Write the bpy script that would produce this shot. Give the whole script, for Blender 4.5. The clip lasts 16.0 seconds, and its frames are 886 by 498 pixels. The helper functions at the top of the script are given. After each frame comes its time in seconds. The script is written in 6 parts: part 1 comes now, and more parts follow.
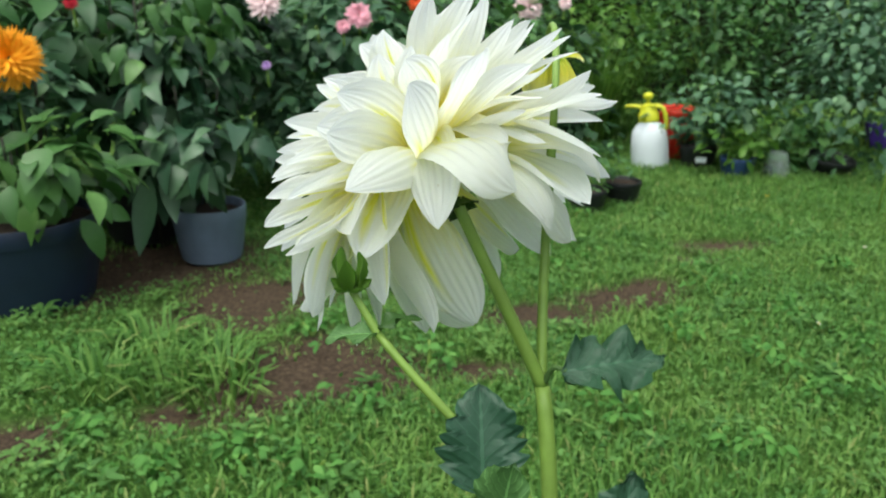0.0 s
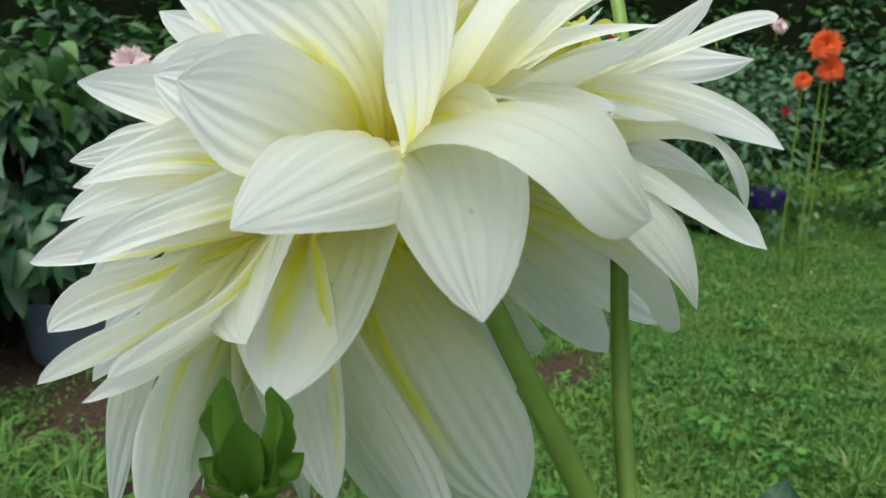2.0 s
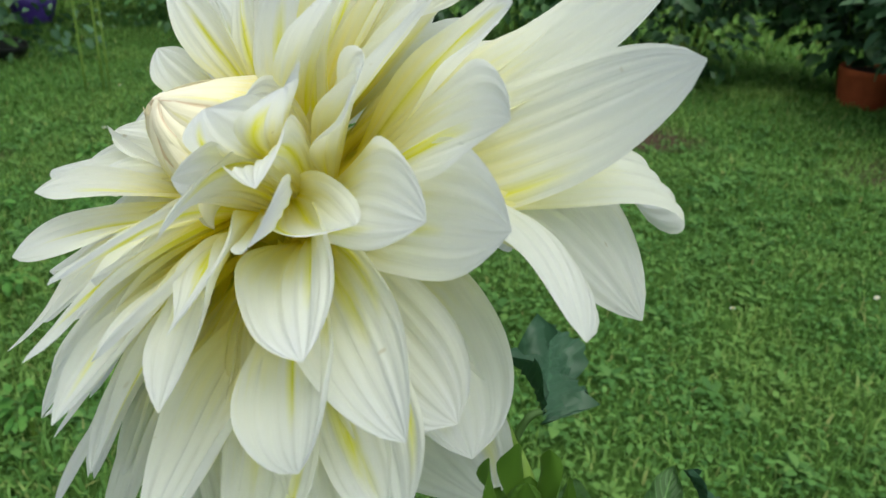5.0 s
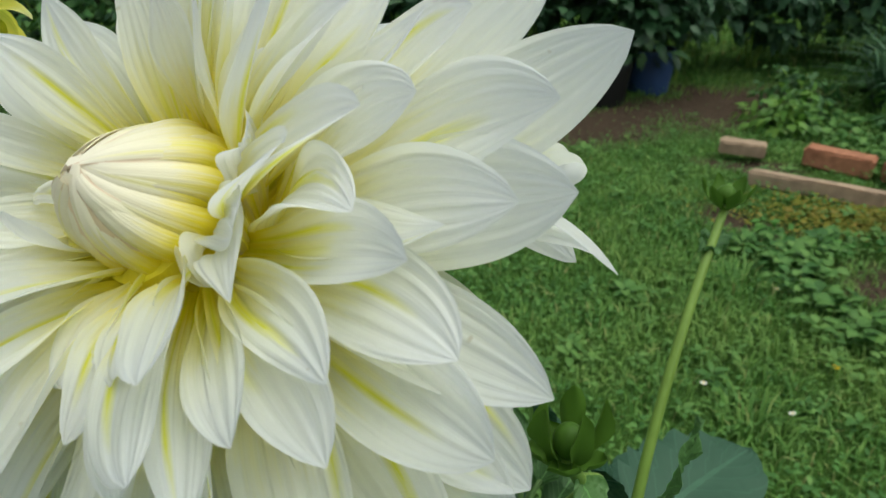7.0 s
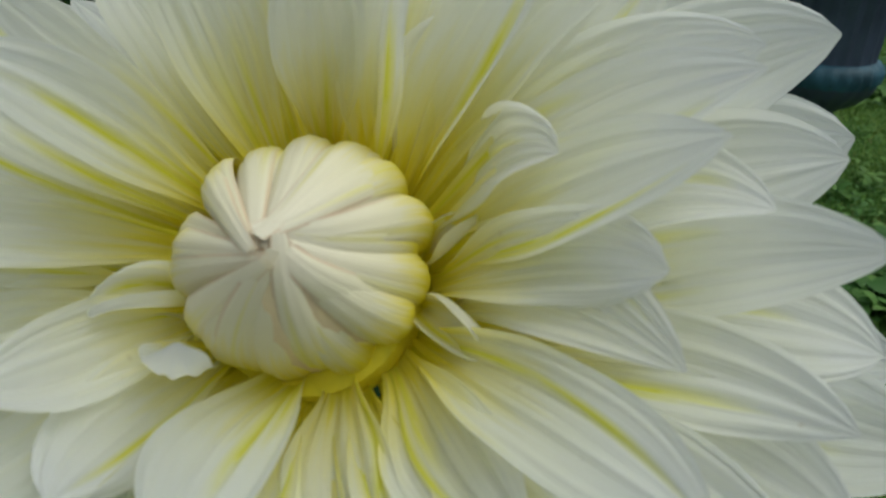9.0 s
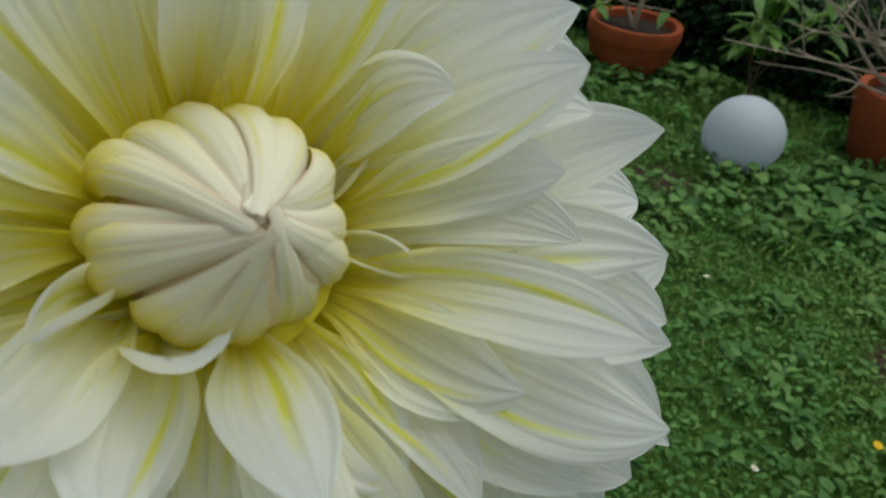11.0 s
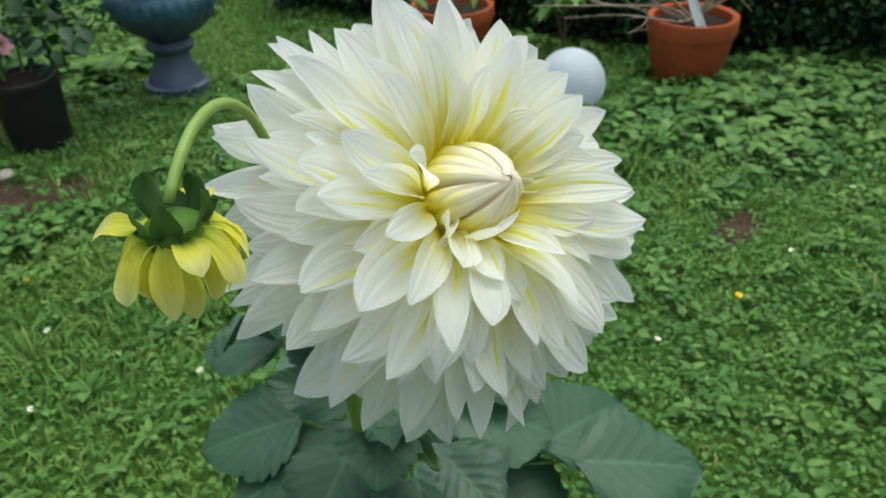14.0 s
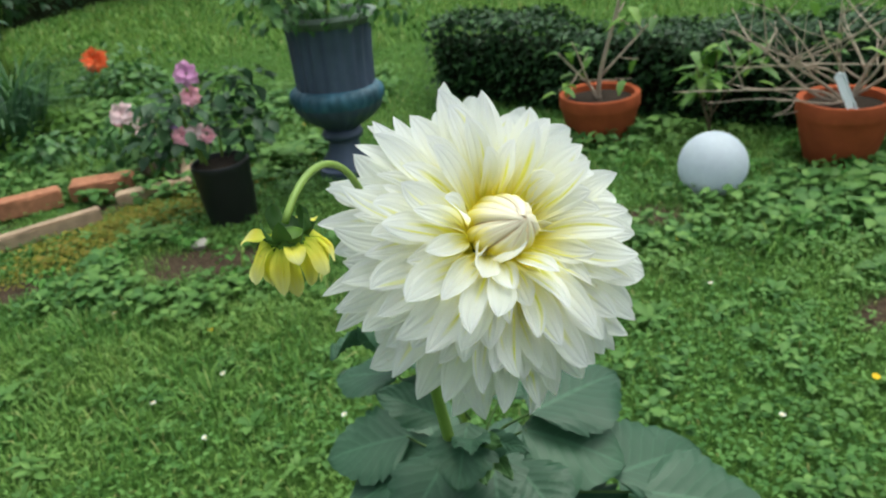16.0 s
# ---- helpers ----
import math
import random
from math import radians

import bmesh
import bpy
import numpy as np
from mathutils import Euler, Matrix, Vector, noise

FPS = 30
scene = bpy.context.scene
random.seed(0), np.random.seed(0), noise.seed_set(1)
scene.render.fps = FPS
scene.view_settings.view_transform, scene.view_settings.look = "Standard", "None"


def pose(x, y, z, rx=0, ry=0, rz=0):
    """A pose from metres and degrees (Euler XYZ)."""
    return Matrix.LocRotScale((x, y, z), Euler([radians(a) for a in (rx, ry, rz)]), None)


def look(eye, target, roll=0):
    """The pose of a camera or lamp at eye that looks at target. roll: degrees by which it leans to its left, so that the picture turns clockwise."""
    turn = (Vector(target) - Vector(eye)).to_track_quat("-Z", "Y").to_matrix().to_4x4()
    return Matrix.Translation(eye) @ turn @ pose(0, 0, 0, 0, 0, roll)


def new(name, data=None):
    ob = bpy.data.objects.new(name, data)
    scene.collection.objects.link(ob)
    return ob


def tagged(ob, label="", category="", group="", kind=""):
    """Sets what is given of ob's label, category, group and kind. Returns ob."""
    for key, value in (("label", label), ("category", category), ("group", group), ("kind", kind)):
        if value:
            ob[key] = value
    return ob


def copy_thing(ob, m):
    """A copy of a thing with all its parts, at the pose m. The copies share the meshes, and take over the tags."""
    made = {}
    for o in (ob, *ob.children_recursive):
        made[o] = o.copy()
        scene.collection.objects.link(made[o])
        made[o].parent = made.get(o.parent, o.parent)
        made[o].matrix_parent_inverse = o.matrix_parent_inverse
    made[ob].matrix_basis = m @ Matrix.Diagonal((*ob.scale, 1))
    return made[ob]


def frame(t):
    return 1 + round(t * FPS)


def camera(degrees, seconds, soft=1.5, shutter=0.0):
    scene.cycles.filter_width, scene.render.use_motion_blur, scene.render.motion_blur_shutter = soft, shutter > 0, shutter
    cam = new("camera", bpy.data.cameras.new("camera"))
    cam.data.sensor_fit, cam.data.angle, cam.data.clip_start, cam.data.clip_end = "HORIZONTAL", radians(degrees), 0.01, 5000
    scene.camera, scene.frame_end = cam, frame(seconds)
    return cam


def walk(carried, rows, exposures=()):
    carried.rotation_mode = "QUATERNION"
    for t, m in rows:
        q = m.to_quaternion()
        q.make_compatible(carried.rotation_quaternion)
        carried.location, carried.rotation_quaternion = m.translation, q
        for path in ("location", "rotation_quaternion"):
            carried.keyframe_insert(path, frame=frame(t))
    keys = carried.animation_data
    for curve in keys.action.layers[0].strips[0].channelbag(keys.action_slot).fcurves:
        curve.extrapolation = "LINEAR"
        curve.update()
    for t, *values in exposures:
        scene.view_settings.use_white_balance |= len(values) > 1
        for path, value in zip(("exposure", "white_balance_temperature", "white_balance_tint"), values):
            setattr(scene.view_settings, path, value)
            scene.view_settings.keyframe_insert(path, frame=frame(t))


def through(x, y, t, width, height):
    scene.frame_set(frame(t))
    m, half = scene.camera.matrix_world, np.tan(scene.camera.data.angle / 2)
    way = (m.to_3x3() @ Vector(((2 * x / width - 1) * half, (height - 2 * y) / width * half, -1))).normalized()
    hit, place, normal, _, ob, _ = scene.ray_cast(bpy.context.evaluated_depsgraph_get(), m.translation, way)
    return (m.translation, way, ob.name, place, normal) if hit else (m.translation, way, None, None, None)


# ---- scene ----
cam = camera(60.99, 16.0)
cam.data.dof.use_dof, cam.data.dof.focus_distance, cam.data.dof.aperture_fstop = True, 0.23, 29.0
PATH = [
    (0.00, (0.0096, -0.5245, 0.8536), (0.0096, 0.4213, 0.5289), 1.05),
    (0.50, (0.0213, -0.4344, 0.8123), (-0.0403, 0.5088, 0.4859), 0.46),
    (1.00, (0.0265, -0.3899, 0.7853), (-0.0537, 0.5690, 0.5134), 1.43),
    (1.50, (0.0080, -0.3450, 0.7743), (0.0290, 0.6325, 0.5645), 2.00),
    (2.00, (-0.0205, -0.3067, 0.7886), (0.1255, 0.6568, 0.5640), 0.84),
    (2.50, (-0.0557, -0.2850, 0.7952), (0.2520, 0.6399, 0.5712), 1.16),
    (3.00, (-0.0789, -0.2676, 0.8091), (0.3715, 0.5777, 0.5220), 2.13),
    (3.50, (-0.0962, -0.2603, 0.8205), (0.3863, 0.5362, 0.4562), 0.46),
    (4.00, (-0.1152, -0.2420, 0.8413), (0.4487, 0.4529, 0.3951), 0.81),
    (4.20, (-0.1232, -0.2367, 0.8418), (0.4860, 0.4124, 0.3861), 0.86),
    (6.30, (-0.2104, -0.1434, 0.8506), (0.7037, -0.0831, 0.4497), 1.91),
    (6.50, (-0.2051, -0.1353, 0.8497), (0.7089, -0.0996, 0.4456), 1.07),
    (7.00, (-0.1951, -0.1200, 0.8420), (0.7125, -0.1894, 0.4280), -0.03),
    (7.50, (-0.1900, -0.0855, 0.8441), (0.7011, -0.2396, 0.4174), -0.93),
    (8.00, (-0.1628, -0.0439, 0.8445), (0.6768, -0.3371, 0.3873), 0.65),
    (8.50, (-0.1407, -0.0362, 0.8373), (0.6697, -0.4076, 0.3841), 0.28),
    (9.00, (-0.1178, -0.0195, 0.8349), (0.6201, -0.5108, 0.3721), -0.38),
    (9.50, (-0.1029, -0.0079, 0.8347), (0.5269, -0.6208, 0.3575), 0.41),
    (9.70, (-0.0968, -0.0021, 0.8319), (0.4659, -0.6579, 0.3286), 2.82),
    (11.80, (-0.0647, 0.0678, 0.8633), (0.0717, -0.7484, 0.3018), 4.52),
    (12.00, (-0.0565, 0.0846, 0.8678), (0.0454, -0.7366, 0.3062), 4.30),
    (12.50, (-0.0404, 0.1215, 0.8912), (-0.0083, -0.7003, 0.3224), 1.58),
    (13.00, (-0.0363, 0.1442, 0.9228), (-0.0058, -0.6736, 0.3481), 1.01),
    (13.50, (-0.0233, 0.1935, 0.9339), (0.0073, -0.6271, 0.3632), 0.07),
    (14.00, (-0.0283, 0.2281, 0.9399), (0.0545, -0.5967, 0.3805), -2.24),
    (14.50, (-0.0376, 0.2683, 0.9426), (0.1117, -0.5612, 0.4044), -4.43),
    (15.00, (-0.0705, 0.2990, 0.9577), (0.1401, -0.5376, 0.4519), -6.12),
    (15.50, (-0.0972, 0.3183, 0.9706), (0.1651, -0.5168, 0.4871), -7.22),
    (16.00, (-0.1144, 0.3408, 0.9734), (0.1814, -0.5026, 0.5249), -7.26),
]
EXPOSURES = [(t, stops, 6500, -2) for t, stops in ((0.0, 0.98), (1.0, 0.86), (1.5, 0.78), (2.0, 0.60), (2.5, 0.52), (3.5, 0.52), (4.2, 0.52), (6.3, 0.54), (7.0, 0.36), (8.0, 0.19), (9.0, -0.16), (9.7, -0.28), (11.8, 0.02), (12.5, 0.28), (13.2, 0.52), (14.0, 0.70), (16.0, 0.90))]
walk(cam, [(t, look(eye, target, roll)) for t, eye, target, roll in PATH], EXPOSURES)

# ---- light ----
world = bpy.data.worlds.new("overcast_sky")
scene.world = world
world.use_nodes = True
wn, wl = world.node_tree.nodes, world.node_tree.links
sky = wn.new("ShaderNodeTexSky")
sky.sky_type, sky.sun_disc = "NISHITA", False
sky.sun_elevation, sky.sun_rotation = radians(70), radians(215)
sky.air_density, sky.dust_density, sky.ozone_density = 1.0, 5.0, 1.0
cloud = wn.new("ShaderNodeHueSaturation")
cloud.inputs["Saturation"].default_value = 0.35
wl.new(sky.outputs["Color"], cloud.inputs["Color"])
wl.new(cloud.outputs["Color"], wn["Background"].inputs["Color"])
wn["Background"].inputs["Strength"].default_value = 0.15
sun_data = bpy.data.lights.new("sun", "SUN")
sun_data.energy, sun_data.angle, sun_data.color = 0.25, radians(70), (1.0, 0.97, 0.92)
sun = new("sun", sun_data)
sun.matrix_world = look((0, 0, 6), (0.25, 0.08, 4.6))

# ---- materials ----
def material(name, rough=0.7, spec=0.3):
    m = bpy.data.materials.new(name)
    m.use_nodes = True
    b = m.node_tree.nodes["Principled BSDF"]
    b.inputs["Roughness"].default_value = rough
    b.inputs["Specular IOR Level"].default_value = spec
    return m, m.node_tree.nodes, m.node_tree.links, b


def ramp(nodes, links, source, stops):
    r = nodes.new("ShaderNodeValToRGB")
    e = r.color_ramp.elements
    e[0].position, e[0].color = stops[0][0], (*stops[0][1], 1)
    e[1].position, e[1].color = stops[-1][0], (*stops[-1][1], 1)
    for p, c in stops[1:-1]:
        e.new(p).color = (*c, 1)
    links.new(source, r.inputs["Fac"])
    return r.outputs["Color"]


def noise_tex(nodes, links, scale, detail=4.0, rough=0.55, vector=None):
    n = nodes.new("ShaderNodeTexNoise")
    n.inputs["Scale"].default_value, n.inputs["Detail"].default_value, n.inputs["Roughness"].default_value = scale, detail, rough
    if vector:
        links.new(vector, n.inputs["Vector"])
    return n.outputs["Fac"]


def math_node(nodes, links, op, a, b=None, c=None, clamp=False):
    m = nodes.new("ShaderNodeMath")
    m.operation, m.use_clamp = op, clamp
    for i, v in enumerate((a, b, c)):
        if v is None:
            continue
        if isinstance(v, (int, float)):
            m.inputs[i].default_value = v
        else:
            links.new(v, m.inputs[i])
    return m.outputs[0]


def mix(nodes, links, fac, a, b, blend="MIX"):
    m = nodes.new("ShaderNodeMix")
    m.data_type, m.blend_type = "RGBA", blend
    for i, v in ((0, fac), (6, a), (7, b)):
        if isinstance(v, (int, float)):
            m.inputs[i].default_value = v
        elif isinstance(v, tuple):
            m.inputs[i].default_value = (*v, 1)
        else:
            links.new(v, m.inputs[i])
    return m.outputs[2]


def bump(nodes, links, height, strength, distance, shader):
    b = nodes.new("ShaderNodeBump")
    b.inputs["Strength"].default_value, b.inputs["Distance"].default_value = strength, distance
    links.new(height, b.inputs["Height"])
    links.new(b.outputs[0], shader.inputs["Normal"])


def simple(name, colour, rough=0.6, spec=0.3, var=0.25, scale=40.0, bumps=0.2, metal=0.0):
    """A surface of one colour with stains at two scales and fine relief."""
    m, n, l, b = material(name, rough, spec)
    co = n.new("ShaderNodeTexCoord").outputs["Object"]
    f = math_node(n, l, "ADD", math_node(n, l, "MULTIPLY", noise_tex(n, l, scale, vector=co), 0.6), math_node(n, l, "MULTIPLY", noise_tex(n, l, scale / 7, vector=co), 0.4))
    dark = tuple(c * (1 - var) for c in colour)
    light = tuple(min(1, c * (1 + var)) for c in colour)
    l.new(ramp(n, l, f, [(0.3, dark), (0.7, light)]), b.inputs["Base Color"])
    b.inputs["Metallic"].default_value = metal
    if bumps:
        bump(n, l, noise_tex(n, l, scale * 2, vector=co), bumps, 0.003, b)
    return m


def leafy(name, stops, through=0.35, rough=0.5, spec=0.2, vein=True, object_random=False, patch=None, rib=0.22):
    """Leaves: colour varies from leaf to leaf, with a pale midrib along the UV's first axis; some light passes through."""
    m, n, l, b = material(name, rough, spec)
    if object_random:
        rnd = n.new("ShaderNodeObjectInfo").outputs["Random"]
    else:
        rnd = n.new("ShaderNodeNewGeometry").outputs["Random Per Island"]
    base = ramp(n, l, rnd, stops)
    co = n.new("ShaderNodeTexCoord").outputs["Object"]
    mott = noise_tex(n, l, 60, 3, vector=co)
    base = mix(n, l, math_node(n, l, "MULTIPLY", mott, 0.35), base, tuple(c * 0.6 for c in stops[0][1]))
    if patch:
        spread = math_node(n, l, "MULTIPLY", math_node(n, l, "SUBTRACT", noise_tex(n, l, 2.4, 4, 0.6, co), 0.47), 4.0, clamp=True)
        base = mix(n, l, math_node(n, l, "MULTIPLY", spread, 0.65), base, patch)
    if vein:
        uv = n.new("ShaderNodeSeparateXYZ")
        l.new(n.new("ShaderNodeUVMap").outputs[0], uv.inputs[0])
        v = math_node(n, l, "ABSOLUTE", math_node(n, l, "SUBTRACT", uv.outputs[1], 0.5))
        spine = math_node(n, l, "LESS_THAN", v, 0.022)
        side = math_node(n, l, "SINE", math_node(n, l, "MULTIPLY", math_node(n, l, "SUBTRACT", uv.outputs[0], math_node(n, l, "MULTIPLY", v, 0.7)), 48.0))
        sidem = math_node(n, l, "GREATER_THAN", side, 0.93)
        line = math_node(n, l, "MAXIMUM", spine, math_node(n, l, "MULTIPLY", sidem, 0.5))
        base = mix(n, l, math_node(n, l, "MULTIPLY", line, rib), base, tuple(min(1, c * 2.6 + 0.02) for c in stops[-1][1]))
        bump(n, l, math_node(n, l, "ADD", math_node(n, l, "MULTIPLY", side, 0.35), line), 0.3, 0.0010, b)
    l.new(base, b.inputs["Base Color"])
    t = n.new("ShaderNodeBsdfTranslucent")
    l.new(base, t.inputs["Color"])
    s = n.new("ShaderNodeMixShader")
    s.inputs[0].default_value = through
    l.new(b.outputs[0], s.inputs[1])
    l.new(t.outputs[0], s.inputs[2])
    l.new(s.outputs[0], n["Material Output"].inputs["Surface"])
    return m


def petal_material(name, white, cream, yellow, streak=0.8, vein=0.6, seam=None, through=0.45, foot=0.0):
    """Petals: yellow at the base, cream to white outwards, yellow streaks and fine lengthwise veins; UV runs base to tip and edge to edge."""
    m, n, l, b = material(name, 0.55, 0.22)
    uv = n.new("ShaderNodeSeparateXYZ")
    l.new(n.new("ShaderNodeUVMap").outputs[0], uv.inputs[0])
    u, v = uv.outputs[0], uv.outputs[1]
    rnd = n.new("ShaderNodeObjectInfo").outputs["Random"]

    def grain(lengthwise, across, scale, detail):
        comb = n.new("ShaderNodeCombineXYZ")
        l.new(math_node(n, l, "MULTIPLY", u, lengthwise), comb.inputs[0])
        l.new(math_node(n, l, "MULTIPLY", v, across), comb.inputs[1])
        l.new(math_node(n, l, "MULTIPLY", rnd, 90.0), comb.inputs[2])
        return noise_tex(n, l, scale, detail, vector=comb.outputs[0])

    long_noise = grain(2.2, 7.0, 1.6, 3)
    fine_noise = grain(1.6, 26.0, 1.5, 2)
    along = math_node(n, l, "ADD", u, math_node(n, l, "MULTIPLY", math_node(n, l, "SUBTRACT", long_noise, 0.5), 0.4))
    base = ramp(n, l, along, [(0.06 + foot, yellow), (0.24 + foot, tuple((a * 0.45 + c * 0.55) for a, c in zip(yellow, cream))), (0.54, cream), (0.98, white)])
    stripes = []
    for k, (spread, size, gate) in enumerate(((17.3, 10.0, 0.2), (29.1, 17.0, 0.35), (41.7, 14.0, 0.5))):
        pick = math_node(n, l, "FRACT", math_node(n, l, "MULTIPLY", rnd, spread))
        place = math_node(n, l, "ADD", 0.08, math_node(n, l, "MULTIPLY", pick, 0.84))
        place = math_node(n, l, "ADD", place, math_node(n, l, "MULTIPLY", math_node(n, l, "SUBTRACT", 0.5, place), math_node(n, l, "MULTIPLY", math_node(n, l, "MULTIPLY", u, u), 0.5)))
        near = math_node(n, l, "SUBTRACT", 1.0, math_node(n, l, "MULTIPLY", math_node(n, l, "ABSOLUTE", math_node(n, l, "SUBTRACT", v, place)), size), clamp=True)
        has = math_node(n, l, "GREATER_THAN", math_node(n, l, "FRACT", math_node(n, l, "MULTIPLY", rnd, 7.7 + 5 * k)), gate)
        reach = math_node(n, l, "MULTIPLY", math_node(n, l, "SUBTRACT", math_node(n, l, "ADD", 0.35, math_node(n, l, "MULTIPLY", math_node(n, l, "FRACT", math_node(n, l, "MULTIPLY", rnd, 11.3 + 3 * k)), 0.65)), u), 4.0, clamp=True)
        stripes.append(math_node(n, l, "MULTIPLY", math_node(n, l, "MULTIPLY", near, has), reach))
    mark = math_node(n, l, "MAXIMUM", math_node(n, l, "MAXIMUM", stripes[0], stripes[1]), stripes[2])
    mark = math_node(n, l, "MULTIPLY", mark, math_node(n, l, "MULTIPLY", math_node(n, l, "SUBTRACT", long_noise, 0.26, clamp=True), 4.5, clamp=True))
    flecks = math_node(n, l, "MULTIPLY", math_node(n, l, "MULTIPLY", math_node(n, l, "SUBTRACT", fine_noise, 0.60, clamp=True), 4.0, clamp=True), math_node(n, l, "SUBTRACT", 1.0, math_node(n, l, "MULTIPLY", u, 1.3), clamp=True))
    amount = math_node(n, l, "ADD", math_node(n, l, "MULTIPLY", mark, streak), math_node(n, l, "MULTIPLY", flecks, 0.45 * streak), clamp=True)
    base = mix(n, l, amount, base, tuple(c * f for c, f in zip(yellow, (0.93, 1.0, 0.7))))
    co = n.new("ShaderNodeTexCoord").outputs["Object"]
    speck = math_node(n, l, "MULTIPLY", math_node(n, l, "SUBTRACT", noise_tex(n, l, 210, 1, 0.5, co), 0.775, clamp=True), 9.0, clamp=True)
    base = mix(n, l, math_node(n, l, "MULTIPLY", speck, 0.6), base, (0.42, 0.30, 0.13))
    if seam:
        edge = math_node(n, l, "MULTIPLY", math_node(n, l, "SUBTRACT", math_node(n, l, "ABSOLUTE", math_node(n, l, "SUBTRACT", v, 0.5)), 0.40), 9.0, clamp=True)
        late = math_node(n, l, "MULTIPLY", math_node(n, l, "SUBTRACT", u, 0.3), 2.0, clamp=True)
        base = mix(n, l, math_node(n, l, "MULTIPLY", edge, math_node(n, l, "MULTIPLY", late, 0.8)), base, seam)
    l.new(base, b.inputs["Base Color"])
    veins = math_node(n, l, "SINE", math_node(n, l, "ADD", math_node(n, l, "MULTIPLY", v, 75.0), math_node(n, l, "MULTIPLY", long_noise, 6.0)))
    bump(n, l, math_node(n, l, "ADD", math_node(n, l, "MULTIPLY", veins, 0.25), math_node(n, l, "MULTIPLY", fine_noise, 2.0)), vein, 0.0007, b)
    t = n.new("ShaderNodeBsdfTranslucent")
    l.new(base, t.inputs["Color"])
    s = n.new("ShaderNodeMixShader")
    s.inputs[0].default_value = through
    l.new(b.outputs[0], s.inputs[1])
    l.new(t.outputs[0], s.inputs[2])
    l.new(s.outputs[0], n["Material Output"].inputs["Surface"])
    return m


M_PETAL = petal_material("cream_petal", (0.93, 0.94, 0.97), (0.94, 0.945, 0.87), (0.95, 0.87, 0.12), 1.0, 0.45, through=0.60, foot=0.05)
M_CONE = petal_material("closed_petal", (0.95, 0.89, 0.74), (0.95, 0.90, 0.68), (0.94, 0.82, 0.06), 0.45, 0.2, seam=(0.64, 0.40, 0.22), through=0.22, foot=0.16)
M_HEART = simple("yellow_flower_base", (0.85, 0.72, 0.05), 0.6, 0.2, 0.2, 120, 0.2)
M_SEAM = simple("pinkish_petal_seam", (0.88, 0.70, 0.46), 0.7, 0.2, 0.2, 120, 0.2)
M_BUDPETAL = petal_material("young_yellow_petal", (0.93, 0.92, 0.46), (0.93, 0.86, 0.14), (0.58, 0.70, 0.09), 0.3, through=0.50, foot=0.03)
M_STEM = simple("green_stem", (0.19, 0.30, 0.055), 0.45, 0.4, 0.18, 60, 0.15)
M_STALK = simple("leaf_stalk_green", (0.075, 0.14, 0.04), 0.55, 0.3, 0.2, 60, 0.1)
M_CALYX = leafy("dark_bract", [(0.0, (0.02, 0.05, 0.012)), (1.0, (0.05, 0.11, 0.02))], 0.15, vein=False)
M_BRACT = leafy("green_bract", [(0.0, (0.025, 0.07, 0.012)), (1.0, (0.06, 0.14, 0.03))], 0.2, 0.45, 0.4, vein=False, object_random=True)
M_BUD = leafy("green_bud", [(0.0, (0.05, 0.12, 0.015)), (1.0, (0.12, 0.24, 0.03))], 0.2, vein=False)
M_LEAF = leafy("dahlia_leaf", [(0.0, (0.028, 0.082, 0.045)), (1.0, (0.050, 0.125, 0.068))], 0.18, 0.45, 0.4, object_random=True, rib=0.17)
M_YLEAF = leafy("young_leaf", [(0.0, (0.075, 0.17, 0.05)), (1.0, (0.12, 0.25, 0.075))], 0.3, 0.45, 0.4, object_random=True, rib=0.4)

# ---- building helpers ----
def mesh_from(name, verts, faces, uvs=None):
    me = bpy.data.meshes.new(name)
    me.from_pydata(verts, [], faces)
    if uvs is not None:
        layer = me.uv_layers.new(name="UVMap")
        idx = np.empty(len(me.loops), dtype=np.int32)
        me.loops.foreach_get("vertex_index", idx)
        layer.data.foreach_set("uv", np.asarray(uvs, dtype=np.float32)[idx].ravel())
    me.polygons.foreach_set("use_smooth", np.ones(len(me.polygons), dtype=bool))
    me.update()
    return me


def piece(name, me, mat, parent=None, label=""):
    ob = new(name, me)
    if not me.materials:
        me.materials.append(mat)
    ob.parent = parent
    return tagged(ob, label)


def part(name, bm, mat, parent=None, label="", smooth=True):
    me = bpy.data.meshes.new(name)
    bm.normal_update()
    bm.to_mesh(me)
    bm.free()
    if smooth:
        me.polygons.foreach_set("use_smooth", np.ones(len(me.polygons), dtype=bool))
        me.set_sharp_from_angle(angle=radians(38))
    return piece(name, me, mat, parent, label)


def thing(name, place, label, category, group="", kind=""):
    ob = new(name)
    ob.location = place
    ob.empty_display_size = 0.1
    return tagged(ob, label, category, group, kind)


def bezier(p0, p1, p2, p3, count):
    t = np.linspace(0, 1, count)[:, None]
    p0, p1, p2, p3 = (np.array(p, float) for p in (p0, p1, p2, p3))
    return (1 - t) ** 3 * p0 + 3 * (1 - t) ** 2 * t * p1 + 3 * (1 - t) * t ** 2 * p2 + t ** 3 * p3


def unit(v):
    v = np.array(v, float)
    return v / max(np.linalg.norm(v), 1e-9)


